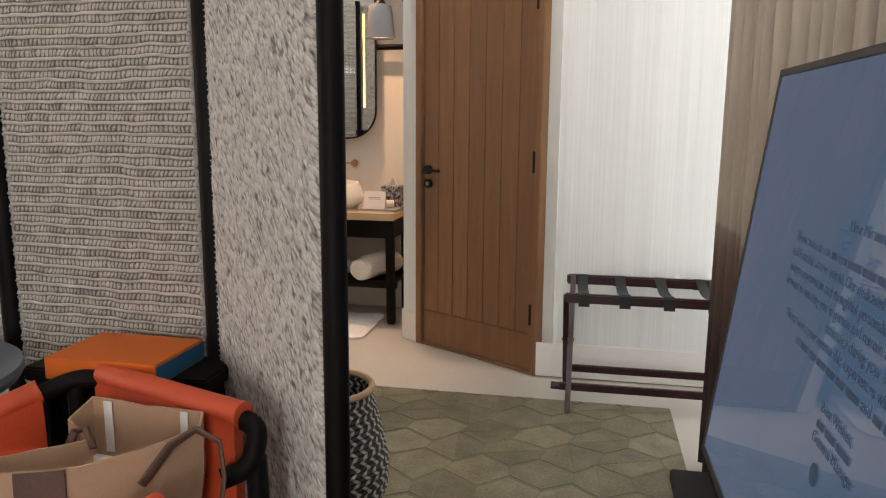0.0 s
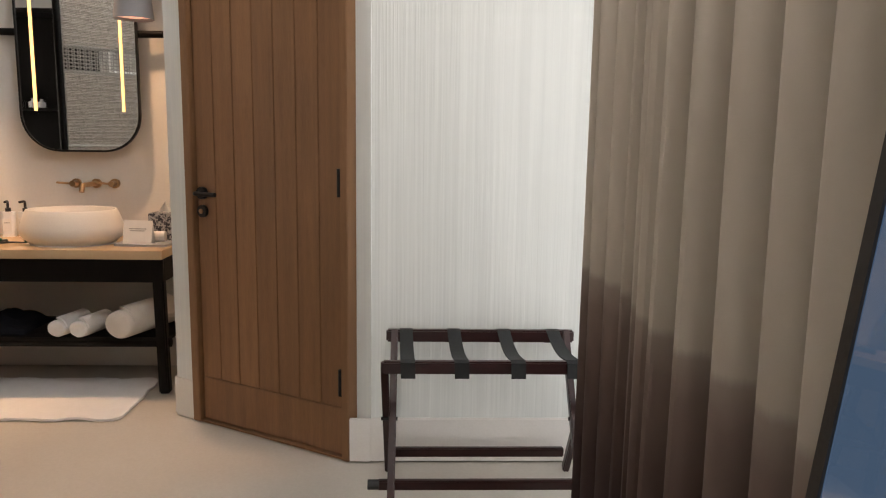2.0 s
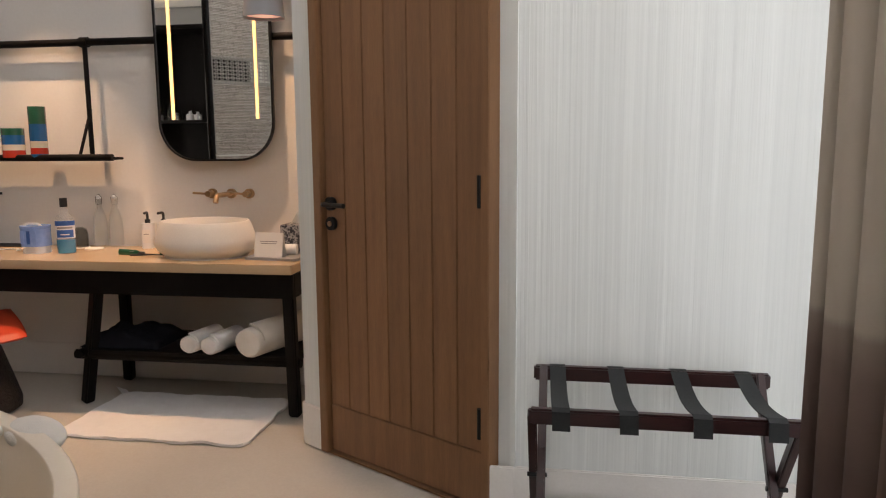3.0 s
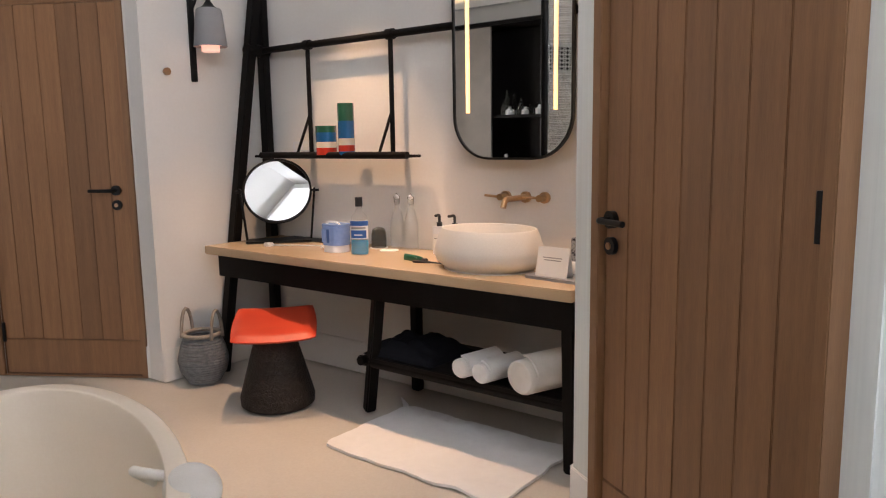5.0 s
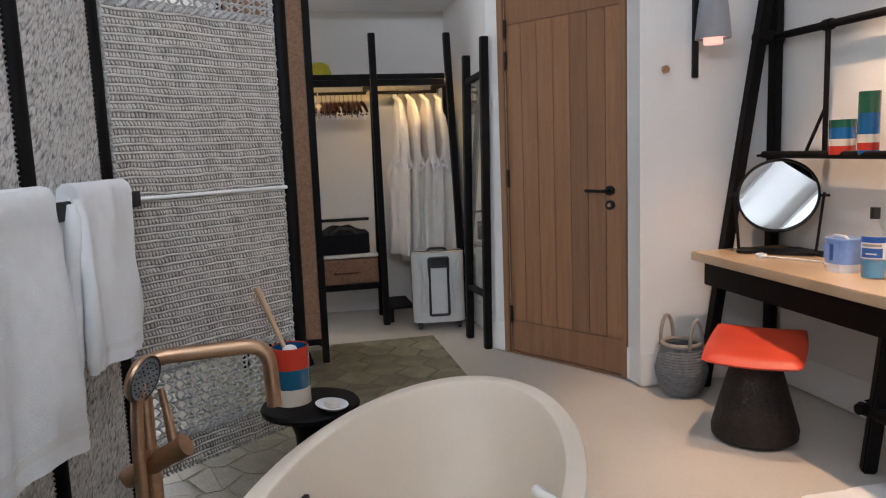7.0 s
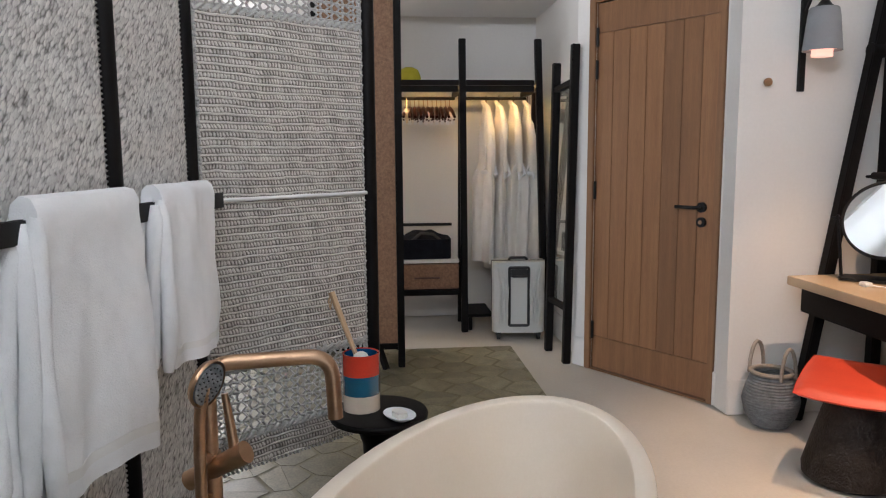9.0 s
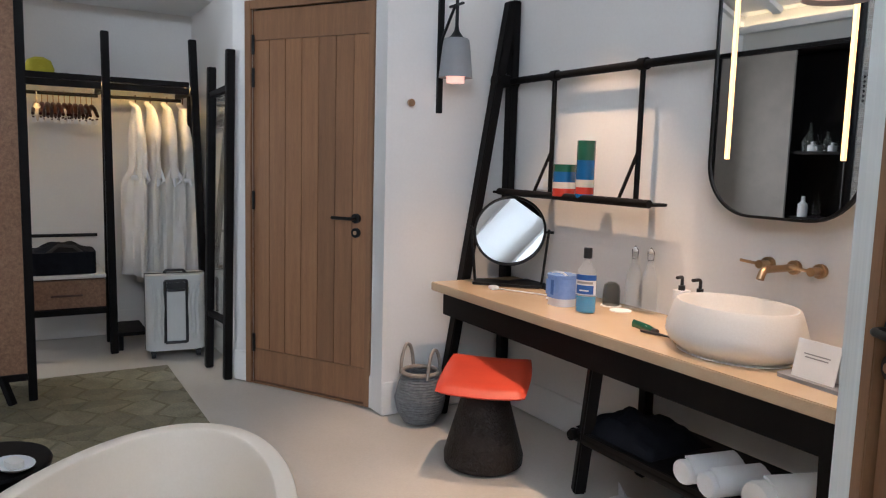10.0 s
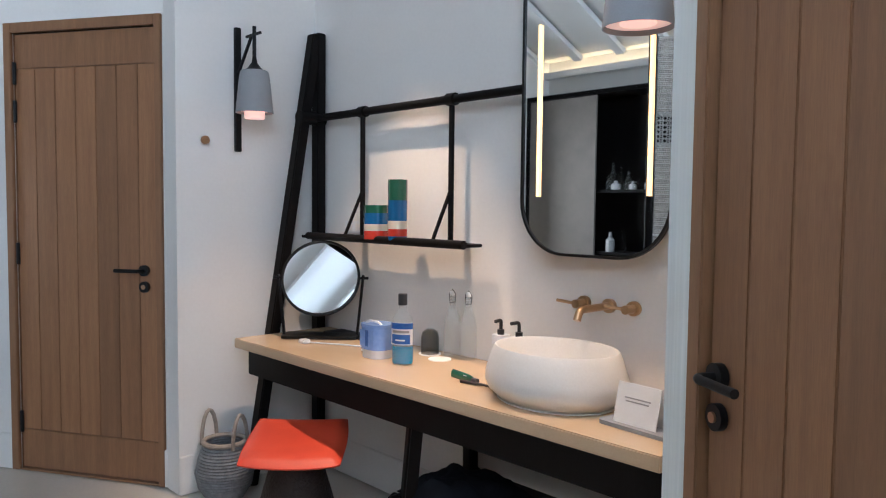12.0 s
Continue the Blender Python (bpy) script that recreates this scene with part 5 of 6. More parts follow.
wicker("small_basket", pose(-3.905, 9.19, 0), "small grey woven basket with two loop handles", [(0.085, 0), (0.122, 0.06), (0.136, 0.13), (0.118, 0.205), (0.098, 0.255), (0.096, 0.27)], GREYBASKET, GREYCANE, 20, [(20, 0.155, 0.05), (200, 0.155, 0.05)])

# bath mat
bmat = thing("bath_mat", pose(-2.25, 9.24, 0), "white terry bath mat on the floor before the vanity", "bath mat")
def mat_shape(u, v):
    x, y = (u - 0.5) * 0.92, (v - 0.5) * 0.58
    # draw the corners in
    cx, cy = max(0.0, abs(x) - 0.40), max(0.0, abs(y) - 0.23)
    d = math.hypot(cx, cy)
    k = 0.06 / d if d > 0.06 else 1.0
    x, y = math.copysign(min(abs(x), 0.40) + cx * k, x), math.copysign(min(abs(y), 0.23) + cy * k, y)
    lump = 0.5 + 0.5 * noise.noise(Vector((u * 7, v * 5, 1)))
    return (x + 0.010 * noise.noise(Vector((0, v * 7, 5))), y + 0.018 * noise.noise(Vector((u * 7, 0, 3))), 0.004 + 0.016 * lump + 0.003 * noise.noise(Vector((u * 40, v * 28, 2))))


part("mat", sheet(60, 40, mat_shape, 0.012), TERRY, bmat, smooth=True)

# ---- open closet ----
clo = thing("open_closet", pose(-6.0, 7.9, 0), "open closet of black posts shelves and hanging rails", "wardrobe")
CY = (-0.55, 0.0, 0.56)
for y in CY:
    for x in (0.0,):
        part("post", beam((x, y + (0.075 if y > 0.3 else 0.015), 0), (x, y, 2.18), 0.045, 0.05), BLACKWOOD, clo, bevel=0.004)
        part("rear_leg", beam((-0.36, y + 0.02, 0), (-0.10, y, 1.80), 0.035, 0.035), BLACKWOOD, clo, bevel=0.004)
    part("cross_beam", box((-0.55, y - 0.018, 1.80), (0.02, y + 0.018, 1.84)), BLACKWOOD, clo, bevel=0.003)
for a, b in zip(CY, CY[1:]):
    top = part("top_shelf", box((-0.56, a + 0.026, 1.845), (0.03, b - 0.026, 1.885)), BLACKWOOD, clo, bevel=0.004)
    part("light_strip", box((-0.045, a + 0.03, 1.832), (-0.025, b - 0.03, 1.844)), CLOSETLED, top, "warm light strip under the shelf")
    part("shelf_lip", box((0.0, a + 0.027, 1.80), (0.018, b - 0.027, 1.844)), BLACKWOOD, top)
    part("hanging_rail", rod((-0.31, a + 0.02, 1.775), (-0.31, b - 0.02, 1.775), 0.012), BLACKMETAL, clo, smooth=True)
part("low_shelf", box((-0.55, CY[0] + 0.026, 0.535), (0.0, -0.026, 0.56)), SKIRT, clo, "pale edged shelf", bevel=0.003)
dr = part("drawer", box((-0.54, CY[0] + 0.03, 0.335), (-0.005, -0.03, 0.525)), RATTAN, clo, "brown rattan drawer", bevel=0.004)
part("pull", tube(bend([(0.0, -0.36, 0.42), (0.02, -0.36, 0.425), (0.02, -0.18, 0.425), (0.0, -0.18, 0.42)], 0.01), 0.007, 8), BROWNLEATHER, dr, smooth=True)
part("base_beam", box((-0.55, CY[0] + 0.026, 0.29), (0.015, -0.026, 0.33)), BLACKWOOD, clo, bevel=0.003)
part("back_rail", rod((-0.50, CY[0], 0.78), (-0.50, -0.03, 0.78), 0.012), BLACKMETAL, clo, smooth=True)
part("shoe_shelf", box((-0.45, 0.03, 0.10), (-0.05, 0.24, 0.125)), BLACKWOOD, clo, bevel=0.003)
part("shoe_shelf_leg", box((-0.08, 0.05, 0.0), (-0.05, 0.08, 0.10)), BLACKWOOD, clo)
part("shoe_shelf_leg", box((-0.45, 0.05, 0.0), (-0.42, 0.08, 0.10)), BLACKWOOD, clo)


def robe(y, seed, wide, length):
    """A white dressing gown on a hanger, seen edge on, with sleeve, belt and skirt folds."""
    r = thing("dressing_gown", pose(-6.31, y, 1.775), "white dressing gown hanging on the closet rail", "robe", "dressing gowns")

    def body(u, v):
        a = u * 2 * math.pi
        z = -0.06 - v * length
        w = 0.038 + 0.024 * min(1, v * 8) + (0.066 + wide) * min(1.0, max(0.0, (v - 0.37) / 0.06))
        pinch = 1 - 0.14 * math.exp(-((v - 0.42) / 0.05) ** 2)
        d = min(0.23, 0.05 + 0.9 * v) if v < 0.2 else 0.23
        fold = 1 + 0.24 * math.sin(a * 5 + seed + v * 2) * min(1, v * 2.2) + 0.10 * noise.noise(Vector((math.cos(a) * 2, math.sin(a) * 2 + seed, v * 5)))
        return (d * math.cos(a) * fold * pinch, w * 0.62 * math.sin(a) * fold * pinch, z)

    part("gown", sheet(40, 34, body), TERRYWARM, r, smooth=True)
    part("sleeve", tube([(0.10, 0.0, -0.07), (0.19, 0.015 * math.sin(seed), -0.22), (0.215, 0.02 * math.sin(seed * 2), -0.40), (0.20, 0.01, -0.56)], [0.018, 0.030, 0.033, 0.030], 14), TERRYWARM, r, smooth=True)
    part("collar", tube([(0.02, -0.03, -0.03), (0.09, -0.005, -0.075), (0.13, 0.01, -0.2)], [0.018, 0.022, 0.020], 10), TERRYWARM, r, smooth=True)
    part("belt", tube([(0.2 * math.cos(k * math.pi / 9), 0.066 * math.sin(k * math.pi / 9), -0.06 - 0.42 * length) for k in range(18)], 0.018, 8, closed=True, flat=0.5), TERRY, r, smooth=True)
    part("belt_loop", tube([(0.19, 0.03, -0.5), (0.225, 0.05, -0.58), (0.225, 0.01, -0.62), (0.2, 0.0, -0.52)], 0.012, 8), TERRY, r, smooth=True)
    part("pocket", box((0.12, 0.055, -0.85), (0.20, 0.066, -0.70)), TERRYWARM, r, bevel=0.004)
    part("hanger", tube(bend([(0, 0, 0.0), (0.012, 0, 0.012), (0, 0, 0.02), (0, 0, -0.04), (0.12, 0, -0.09), (-0.12, 0, -0.09), (0, 0, -0.04)], 0.01), 0.005, 6), BROWNLEATHER, r, smooth=True)


for y, sd, wd, ln in ((8.125, 0.3, 0.030, 1.20), (8.225, 1.7, 0.02, 1.27), (8.34, 3.1, 0.045, 1.16), (8.45, 4.6, 0.025, 1.23)):
    robe(y, sd, wd, ln)
for i in range(11):
    y = 7.50 + i * 0.034
    h = thing("clothes_hanger", pose(-6.31, y, 1.775, 0, 0, -8 + (i * 37) % 17), "dark red wooden clothes hanger on the rail", "hanger", "clothes hangers")
    part("yoke", tube([(-0.2, 0, -0.15), (-0.1, 0, -0.10), (0, 0, -0.075), (0.1, 0, -0.10), (0.2, 0, -0.15)], [0.011, 0.014, 0.016, 0.014, 0.011], 8), MAHOGANY, h, smooth=True)
    part("bar", rod((-0.19, 0, -0.17), (0.19, 0, -0.17), 0.006, n=8), MAHOGANY, h, smooth=True)
    part("hook", tube([(0, 0, -0.07), (0, 0, -0.01), (0.012, 0, 0.012), (-0.008, 0, 0.016)], 0.003, 6), BRASS, h, smooth=True)
    part("clip", box((0.12, -0.012, -0.205), (0.15, 0.012, -0.165)), WHITEPLASTIC, h, bevel=0.003)
hat = thing("yellow_cap", pose(-6.15, 7.52, 1.886), "yellow cap lying on the closet shelf", "cap")
part("crown", lathe([(0.085, 0), (0.09, 0.03), (0.07, 0.085), (0.03, 0.105), (0, 0.108)], 24), YELLOW, hat, smooth=True)
part("brim", sheet(10, 4, lambda u, v: ((0.085 + 0.06 * v) * math.cos((u - 0.5) * 2.2), (0.085 + 0.06 * v) * math.sin((u - 0.5) * 2.2), 0.006 - 0.005 * v), 0.004), YELLOW, hat, smooth=True)
sl = thing("slipper_pouch", pose(-6.2, 7.50, 1.60), "small pale slipper bag hanging on the rail", "bag")
part("pouch", ball((0, 0, 0.04), 0.06, s=(0.8, 0.6, 1.0)), LACQ_CREAM, sl, smooth=True)
part("cord", rod((0, 0, 0.09), (0, 0, 0.175), 0.004), LACQ_CREAM, sl)
dz = thing("dark_travel_bag", pose(-6.2, 7.62, 0.561), "dark blue travel bag with clothes on the closet shelf", "bag")
part("bag", prism(rounded(0.34, 0.40, 0.05), 0, 0.15), DARKCLOTH, dz, bevel=0.02, smooth=True)
part("clothes", sheet(16, 16, lambda u, v: ((u - 0.5) * 0.3, (v - 0.5) * 0.34, 0.15 + 0.055 * (1 - (2 * u - 1) ** 2) * (1 - (2 * v - 1) ** 2) + 0.02 * noise.noise(Vector((u * 5, v * 5, 8)))), 0.004), DARKCLOTH, dz, smooth=True)
part("strap", tube([(0.15, -0.1, 0.14), (0.17, -0.03, 0.20), (0.17, 0.06, 0.19), (0.15, 0.12, 0.14)], 0.011, 8, flat=0.4), RUBBER, dz, smooth=True)

# suitcase
sc = thing("suitcase", pose(-5.81, 8.285, 0, 0, 0, -6), "pale hard-shell cabin suitcase with a black front strap", "suitcase")
part("shell", prism(rounded(0.22, 0.385, 0.07), 0.055, 0.572), SILVERCASE, sc, "silvery ribbed shell", bevel=0.045, smooth=True)
part("zip_band", prism(rounded(0.024, 0.391, 0.008), 0.052, 0.576), RUBBER, sc, "black zip band round the shell", bevel=0.008, smooth=True)
for y in (-0.158, -0.128, -0.098, 0.098, 0.128, 0.158):
    s = math.copysign(1, y)
    part("rib", tube(bend([(0.100, y - s * 0.02, 0.10), (0.112, y * 0.92, 0.22), (0.113, y * 0.84, 0.38), (0.104, y, 0.53)], 0.05), [0.006] + [0.012] * 14 + [0.006], 8), SILVERCASE, sc, smooth=True)
part("front_frame", tube(bend([(0.113, -0.07, 0.11), (0.113, -0.07, 0.535), (0.113, 0.07, 0.535), (0.113, 0.07, 0.11), (0.113, -0.07, 0.11)], 0.012), 0.010, 8), RUBBER, sc, "black strap frame", smooth=True)
part("inner_panel", box((0.108, -0.058, 0.12), (0.113, 0.058, 0.46)), SILVERCASE, sc, bevel=0.002)
part("lock_plate", box((0.110, -0.06, 0.465), (0.120, 0.06, 0.525)), RUBBER, sc, bevel=0.004)
part("handle", tube(bend([(0.112, -0.05, 0.475), (0.135, -0.05, 0.475), (0.135, 0.05, 0.475), (0.112, 0.05, 0.475)], 0.012), 0.009, 8), RUBBER, sc, smooth=True)
part("top_handle", tube(bend([(0, -0.07, 0.565), (0, -0.06, 0.592), (0, 0.06, 0.592), (0, 0.07, 0.565)], 0.015), 0.010, 8), RUBBER, sc, smooth=True)
for x in (-0.075, 0.075):
    for y in (-0.145, 0.145):
        w = part("wheel", rod((x, y - 0.013, 0.028), (x, y + 0.013, 0.028), 0.028, n=20), RUBBER, sc, smooth=True)
        part("wheel_fork", box((x - 0.015, y - 0.018, 0.03), (x + 0.015, y + 0.018, 0.068)), RUBBER, w, bevel=0.003)

# leaning dressing mirror
dm = thing("dressing_mirror", pose(-5.10, 8.40, 0, 0, 0, 0), "tall black-framed dressing mirror on splayed posts", "mirror")
P0, P1 = Vector((0.02, 0.06, 0)), Vector((0.06, 0.08, 2.01))
Q0, Q1 = Vector((-0.30, 0.02, 0)), Vector((-0.24, 0.04, 1.93))
part("post", beam(P0, P1, 0.05, 0.05), BLACKWOOD, dm, bevel=0.004)
part("post", beam(Q0, Q1, 0.05, 0.05), BLACKWOOD, dm, bevel=0.004)
part("crossbar", beam(Q0.lerp(Q1, 0.91), P0.lerp(P1, 0.89), 0.04, 0.035), BLACKWOOD, dm, bevel=0.003)
part("crossbar", beam(Q0.lerp(Q1, 0.19), P0.lerp(P1, 0.18), 0.04, 0.035), BLACKWOOD, dm, bevel=0.003)
bm = bmesh.new()
bm.faces.new([bm.verts.new(v) for v in (Q0.lerp(Q1, 0.2), P0.lerp(P1, 0.19), P0.lerp(P1, 0.89), Q0.lerp(Q1, 0.91))])
bmesh.ops.solidify(bm, geom=bm.faces[:], thickness=0.012)
part("glass", bm, MIRROR, dm)

# tall cabinet with rattan side
cab = thing("tall_cabinet", pose(-5.10, 7.42, 0), "tall black cabinet with woven rattan side panel", "cabinet")
for y in (-0.022, -0.52):
    for x in (-0.022, -0.44):
        part("post", beam((x, y, 0), (x, y, 2.75), 0.044, 0.044), BLACKWOOD, cab, bevel=0.004)
part("side_panel", box((-0.03, -0.50, 0.16), (-0.012, -0.046, 2.72)), RATTAN, cab, "brown woven rattan panel")
part("side_panel", box((-0.45, -0.50, 0.16), (-0.43, -0.046, 2.72)), RATTAN, cab)
part("back_panel", box((-0.42, -0.53, 0.16), (-0.045, -0.51, 2.72)), BLACKWOOD, cab)
part("door", box((-0.42, -0.03, 0.16), (-0.045, -0.012, 2.72)), BLACKWOOD, cab, bevel=0.003)
part("bottom_rail", box((-0.03, -0.50, 0.12), (-0.004, -0.046, 0.158)), BLACKWOOD, cab, bevel=0.003)
part("foot", beam((0.03, -0.12, 0), (-0.02, -0.17, 0.15), 0.035, 0.035), BLACKWOOD, cab, bevel=0.003)

# minibar cabinet on the far wall, seen in the mirrors
mb = thing("minibar_cabinet", pose(-6.60, 4.42, 0), "dark wall cabinet with grey sliding panel and bottle shelves", "cabinet")
part("carcass", box((0, 0.0, 0.05), (2.3, 0.03, 2.72)), BLACKWOOD, mb)
part("side_board", box((0, 0.03, 0.05), (0.04, 0.42, 2.72)), BLACKWOOD, mb)
part("side_board", box((2.26, 0.03, 0.05), (2.3, 0.42, 2.72)), BLACKWOOD, mb)
part("top_board", box((0.041, 0.03, 2.67), (2.259, 0.42, 2.72)), BLACKWOOD, mb)
part("plinth", box((0.041, 0.03, 0.0), (2.259, 0.40, 0.09)), BLACKWOOD, mb)
part("sliding_panel", box((0.05, 0.38, 0.10), (1.0, 0.405, 2.66)), GREYPANEL, mb, "grey brown sliding panel")
for z in (0.55, 0.90, 1.60):
    part("shelf", box((1.01, 0.03, z - 0.03), (2.258, 0.36, z)), BLACKWOOD, mb)
for x, z, h, r, mt in ((1.16, 1.6, 0.30, 0.035, SMOKED), (1.26, 1.6, 0.26, 0.033, GLASS), (1.36, 1.6, 0.20, 0.04, SMOKED), (1.48, 1.6, 0.12, 0.05, GLASS), (1.62, 1.6, 0.11, 0.05, WHITEPLASTIC), (1.14, 0.9, 0.22, 0.05, WHITEPLASTIC), (1.30, 0.9, 0.26, 0.04, GLASS), (1.15, 0.55, 0.24, 0.05, BLUELIQUID), (1.20, 1.6, 0.10, 0.055, WHITEPLASTIC), (1.72, 1.6, 0.10, 0.045, WHITEPLASTIC), (1.42, 1.6, 0.09, 0.045, WHITEPLASTIC), (1.10, 1.6, 0.16, 0.03, BOTTLE)):
    b = thing("minibar_bottle", pose(-6.60 + x, 4.70, z), "small bottle standing on the dark cabinet shelf", "bottle")
    part("bottle", lathe([(0, 0), (r, 0), (r, h * 0.6), (r * 0.4, h * 0.75), (r * 0.35, h), (0, h)], 16), mt, b, smooth=True)

# ---- entry passage ----
rk = thing("luggage_rack", pose(-0.21, 8.24, 0), "folding mahogany luggage rack with black webbing straps", "luggage rack")
RL, RR = -0.325, 0.405
for x, s in ((RL + 0.02, -0.012), (RR - 0.02, 0.012)):
    part("leg", beam((x + s, 0.21, 0), (x + s, -0.145, 0.545), 0.026, 0.034), MAHOGANY, rk, bevel=0.004)
    part("leg", beam((x - s, -0.22, 0), (x - s, 0.20, 0.575), 0.026, 0.034), MAHOGANY, rk, bevel=0.004)
    part("pivot", rod((x - 0.03, -0.005, 0.295), (x + 0.03, -0.005, 0.295), 0.007), BLACKMETAL, rk, smooth=True)
part("top_rail", box((RL, -0.165, 0.515), (RR, -0.135, 0.56)), MAHOGANY, rk, bevel=0.006)
part("top_rail", box((RL, 0.185, 0.53), (RR, 0.215, 0.578)), MAHOGANY, rk, bevel=0.006)
part("stretcher", beam((RL - 0.015, -0.14, 0.105), (RR, -0.14, 0.105), 0.024, 0.036), MAHOGANY, rk, bevel=0.004)
part("stretcher", beam((RL + 0.035, 0.135, 0.105), (RR - 0.035, 0.135, 0.105), 0.024, 0.036), MAHOGANY, rk, bevel=0.004)
part("foot_knob", rod((RL - 0.05, -0.14, 0.105), (RL - 0.01, -0.14, 0.105), 0.018), RUBBER, rk, smooth=True)
for x in (-0.243, -0.059, 0.135, 0.327):
    def strap(u, v, x=x):
        s = u * 1.3 - 0.15
        if s < 0:
            y, z = -0.169, 0.563 + s * 0.4
        elif s > 1:
            y, z = 0.219, 0.581 - (s - 1) * 0.4
        else:
            y, z = -0.169 + 0.388 * s, 0.564 + 0.017 * s - 0.03 * math.sin(math.pi * s)
        return (x + (v - 0.5) * 0.05 + 0.012 * (0.5 - s), y, z)
    part("strap", sheet(20, 2, strap, 0.004), WEB, rk, "black webbing strap")

# ombre curtain before the east window
CURT = node_mat("ombre_curtain")


def ombre():
    m, t, p = CURT
    n, l = t.nodes, t.links
    co = n.new("ShaderNodeTexCoord")
    sep = n.new("ShaderNodeSeparateXYZ")
    l.new(co.outputs["Object"], sep.inputs[0])
    no = n.new("ShaderNodeTexNoise")
    no.inputs["Scale"].default_value = 30
    mp = n.new("ShaderNodeMapping")
    mp.inputs["Scale"].default_value = (6, 6, 1.5)
    l.new(co.outputs["Object"], mp.inputs[0])
    l.new(mp.outputs[0], no.inputs[0])
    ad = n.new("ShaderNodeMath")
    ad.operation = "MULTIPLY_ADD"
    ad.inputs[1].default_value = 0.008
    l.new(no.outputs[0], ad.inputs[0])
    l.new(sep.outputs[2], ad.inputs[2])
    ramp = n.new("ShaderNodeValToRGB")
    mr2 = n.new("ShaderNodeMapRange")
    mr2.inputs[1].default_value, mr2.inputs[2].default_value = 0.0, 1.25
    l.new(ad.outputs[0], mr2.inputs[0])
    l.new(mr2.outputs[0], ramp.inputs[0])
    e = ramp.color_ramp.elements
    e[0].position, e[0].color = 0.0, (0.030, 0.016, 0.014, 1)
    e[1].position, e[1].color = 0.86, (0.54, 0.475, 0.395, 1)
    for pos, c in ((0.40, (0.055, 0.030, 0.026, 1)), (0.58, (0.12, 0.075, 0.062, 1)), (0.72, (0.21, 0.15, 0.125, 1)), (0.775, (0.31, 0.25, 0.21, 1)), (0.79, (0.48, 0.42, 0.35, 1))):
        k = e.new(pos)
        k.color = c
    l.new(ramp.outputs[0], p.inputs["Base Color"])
    fine = n.new("ShaderNodeTexNoise")
    fine.inputs["Scale"].default_value = 400
    l.new(co.outputs["Object"], fine.inputs[0])
    bu = n.new("ShaderNodeBump")
    bu.inputs["Strength"].default_value, bu.inputs["Distance"].default_value = 0.12, 0.002
    l.new(fine.outputs[0], bu.inputs["Height"])
    l.new(bu.outputs[0], p.inputs["Normal"])
    p.inputs["Roughness"].default_value = 0.85
    return m


ombre()
cu = thing("curtain", pose(0.068, 3.6, 0), "floor-length cream curtain fading to dark brown at the hem", "curtain")


def drape(u, v):
    y = u * 4.0
    d = 0.058 * math.tanh(1.6 * math.sin(y * 2 * math.pi / 0.115 + 1.3 * math.sin(y * 3.1) + 0.8 * math.sin(y * 7.3))) * (0.75 + 0.25 * math.sin(y * 2.3 + 1)) + 0.014 * math.sin(y * 9.0)
    flare = 0.85 + 0.2 * (1 - v)
    return (d * flare, y + 0.012 * math.sin(y * 40 + v * 3), 0.012 + v * 2.48)


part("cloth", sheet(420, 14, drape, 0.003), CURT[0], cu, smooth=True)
part("track", box((-0.03, 0.0, 2.495), (0.03, 4.05, 2.53)), BLACKMETAL, cu)

# television on a floor stand
TV = pose(-0.178, 6.065, 1.085, 0, 0, -89.6)
tv = thing("television", TV, "large flat television leaning back on a floor stand showing blue", "television")
back = pose(0, 0, 0, -7, 0, 0)
SCREEN_MAT = node_mat("lit_screen")
p = SCREEN_MAT[2]
p.inputs["Base Color"].default_value, p.inputs["Roughness"].default_value = (0.01, 0.012, 0.015, 1), 0.025
p.inputs["Emission Color"].default_value, p.inputs["Emission Strength"].default_value = (0.076, 0.150, 0.262, 1), 0.66
TVW, TVH = 1.23, 0.69
part("casing", box((0, 0.004, -TVH / 2), (TVW, 0.045, TVH / 2), m=back), RUBBER, tv, bevel=0.004)
part("display", box((0.012, 0.0005, -TVH / 2 + 0.014), (TVW - 0.012, 0.0035, TVH / 2 - 0.012), m=back), SCREEN_MAT[0], tv, "lit blue screen")
for lo, hi in (((0, -0.001, -TVH / 2), (0.011, 0.004, TVH / 2)), ((TVW - 0.011, -0.001, -TVH / 2), (TVW, 0.004, TVH / 2)), ((0.0112, -0.001, TVH / 2 - 0.011), (TVW - 0.0112, 0.004, TVH / 2)), ((0.0112, -0.001, -TVH / 2), (TVW - 0.0112, 0.004, -TVH / 2 + 0.013))):
    part("bezel", box(lo, hi, m=back), RUBBER, tv)


def words(text, x, z, size):
    c = bpy.data.curves.new("words", "FONT")
    c.body, c.size, c.extrude = text, size, 0.0003
    o = new("words", c)
    dg = bpy.context.evaluated_depsgraph_get()
    me = bpy.data.meshes.new_from_object(o.evaluated_get(dg))
    bpy.data.objects.remove(o)
    me.materials.clear()
    me.materials.append(TEXTDARK)
    ob = new("print_line", me)
    ob.parent = tv
    ob.matrix_basis = back @ pose(x, -0.0005, z, 90)
    return ob


rnd = random.Random(4)


def letter_line(x, z, text, end, size=0.0185):
    """A line of the letter: the words, then plain bars up to its end."""
    if text:
        x += max(v.co.x for v in words(text, x, z, size).data.vertices) + 0.007
    while x < end - 0.012:
        w = min(rnd.uniform(0.014, 0.040), end - x)
        part("print_bar", box((x, -0.0009, z), (x + w, 0.0004, z + 0.0085), m=back), TEXTDARK, tv)
        x += w + 0.007


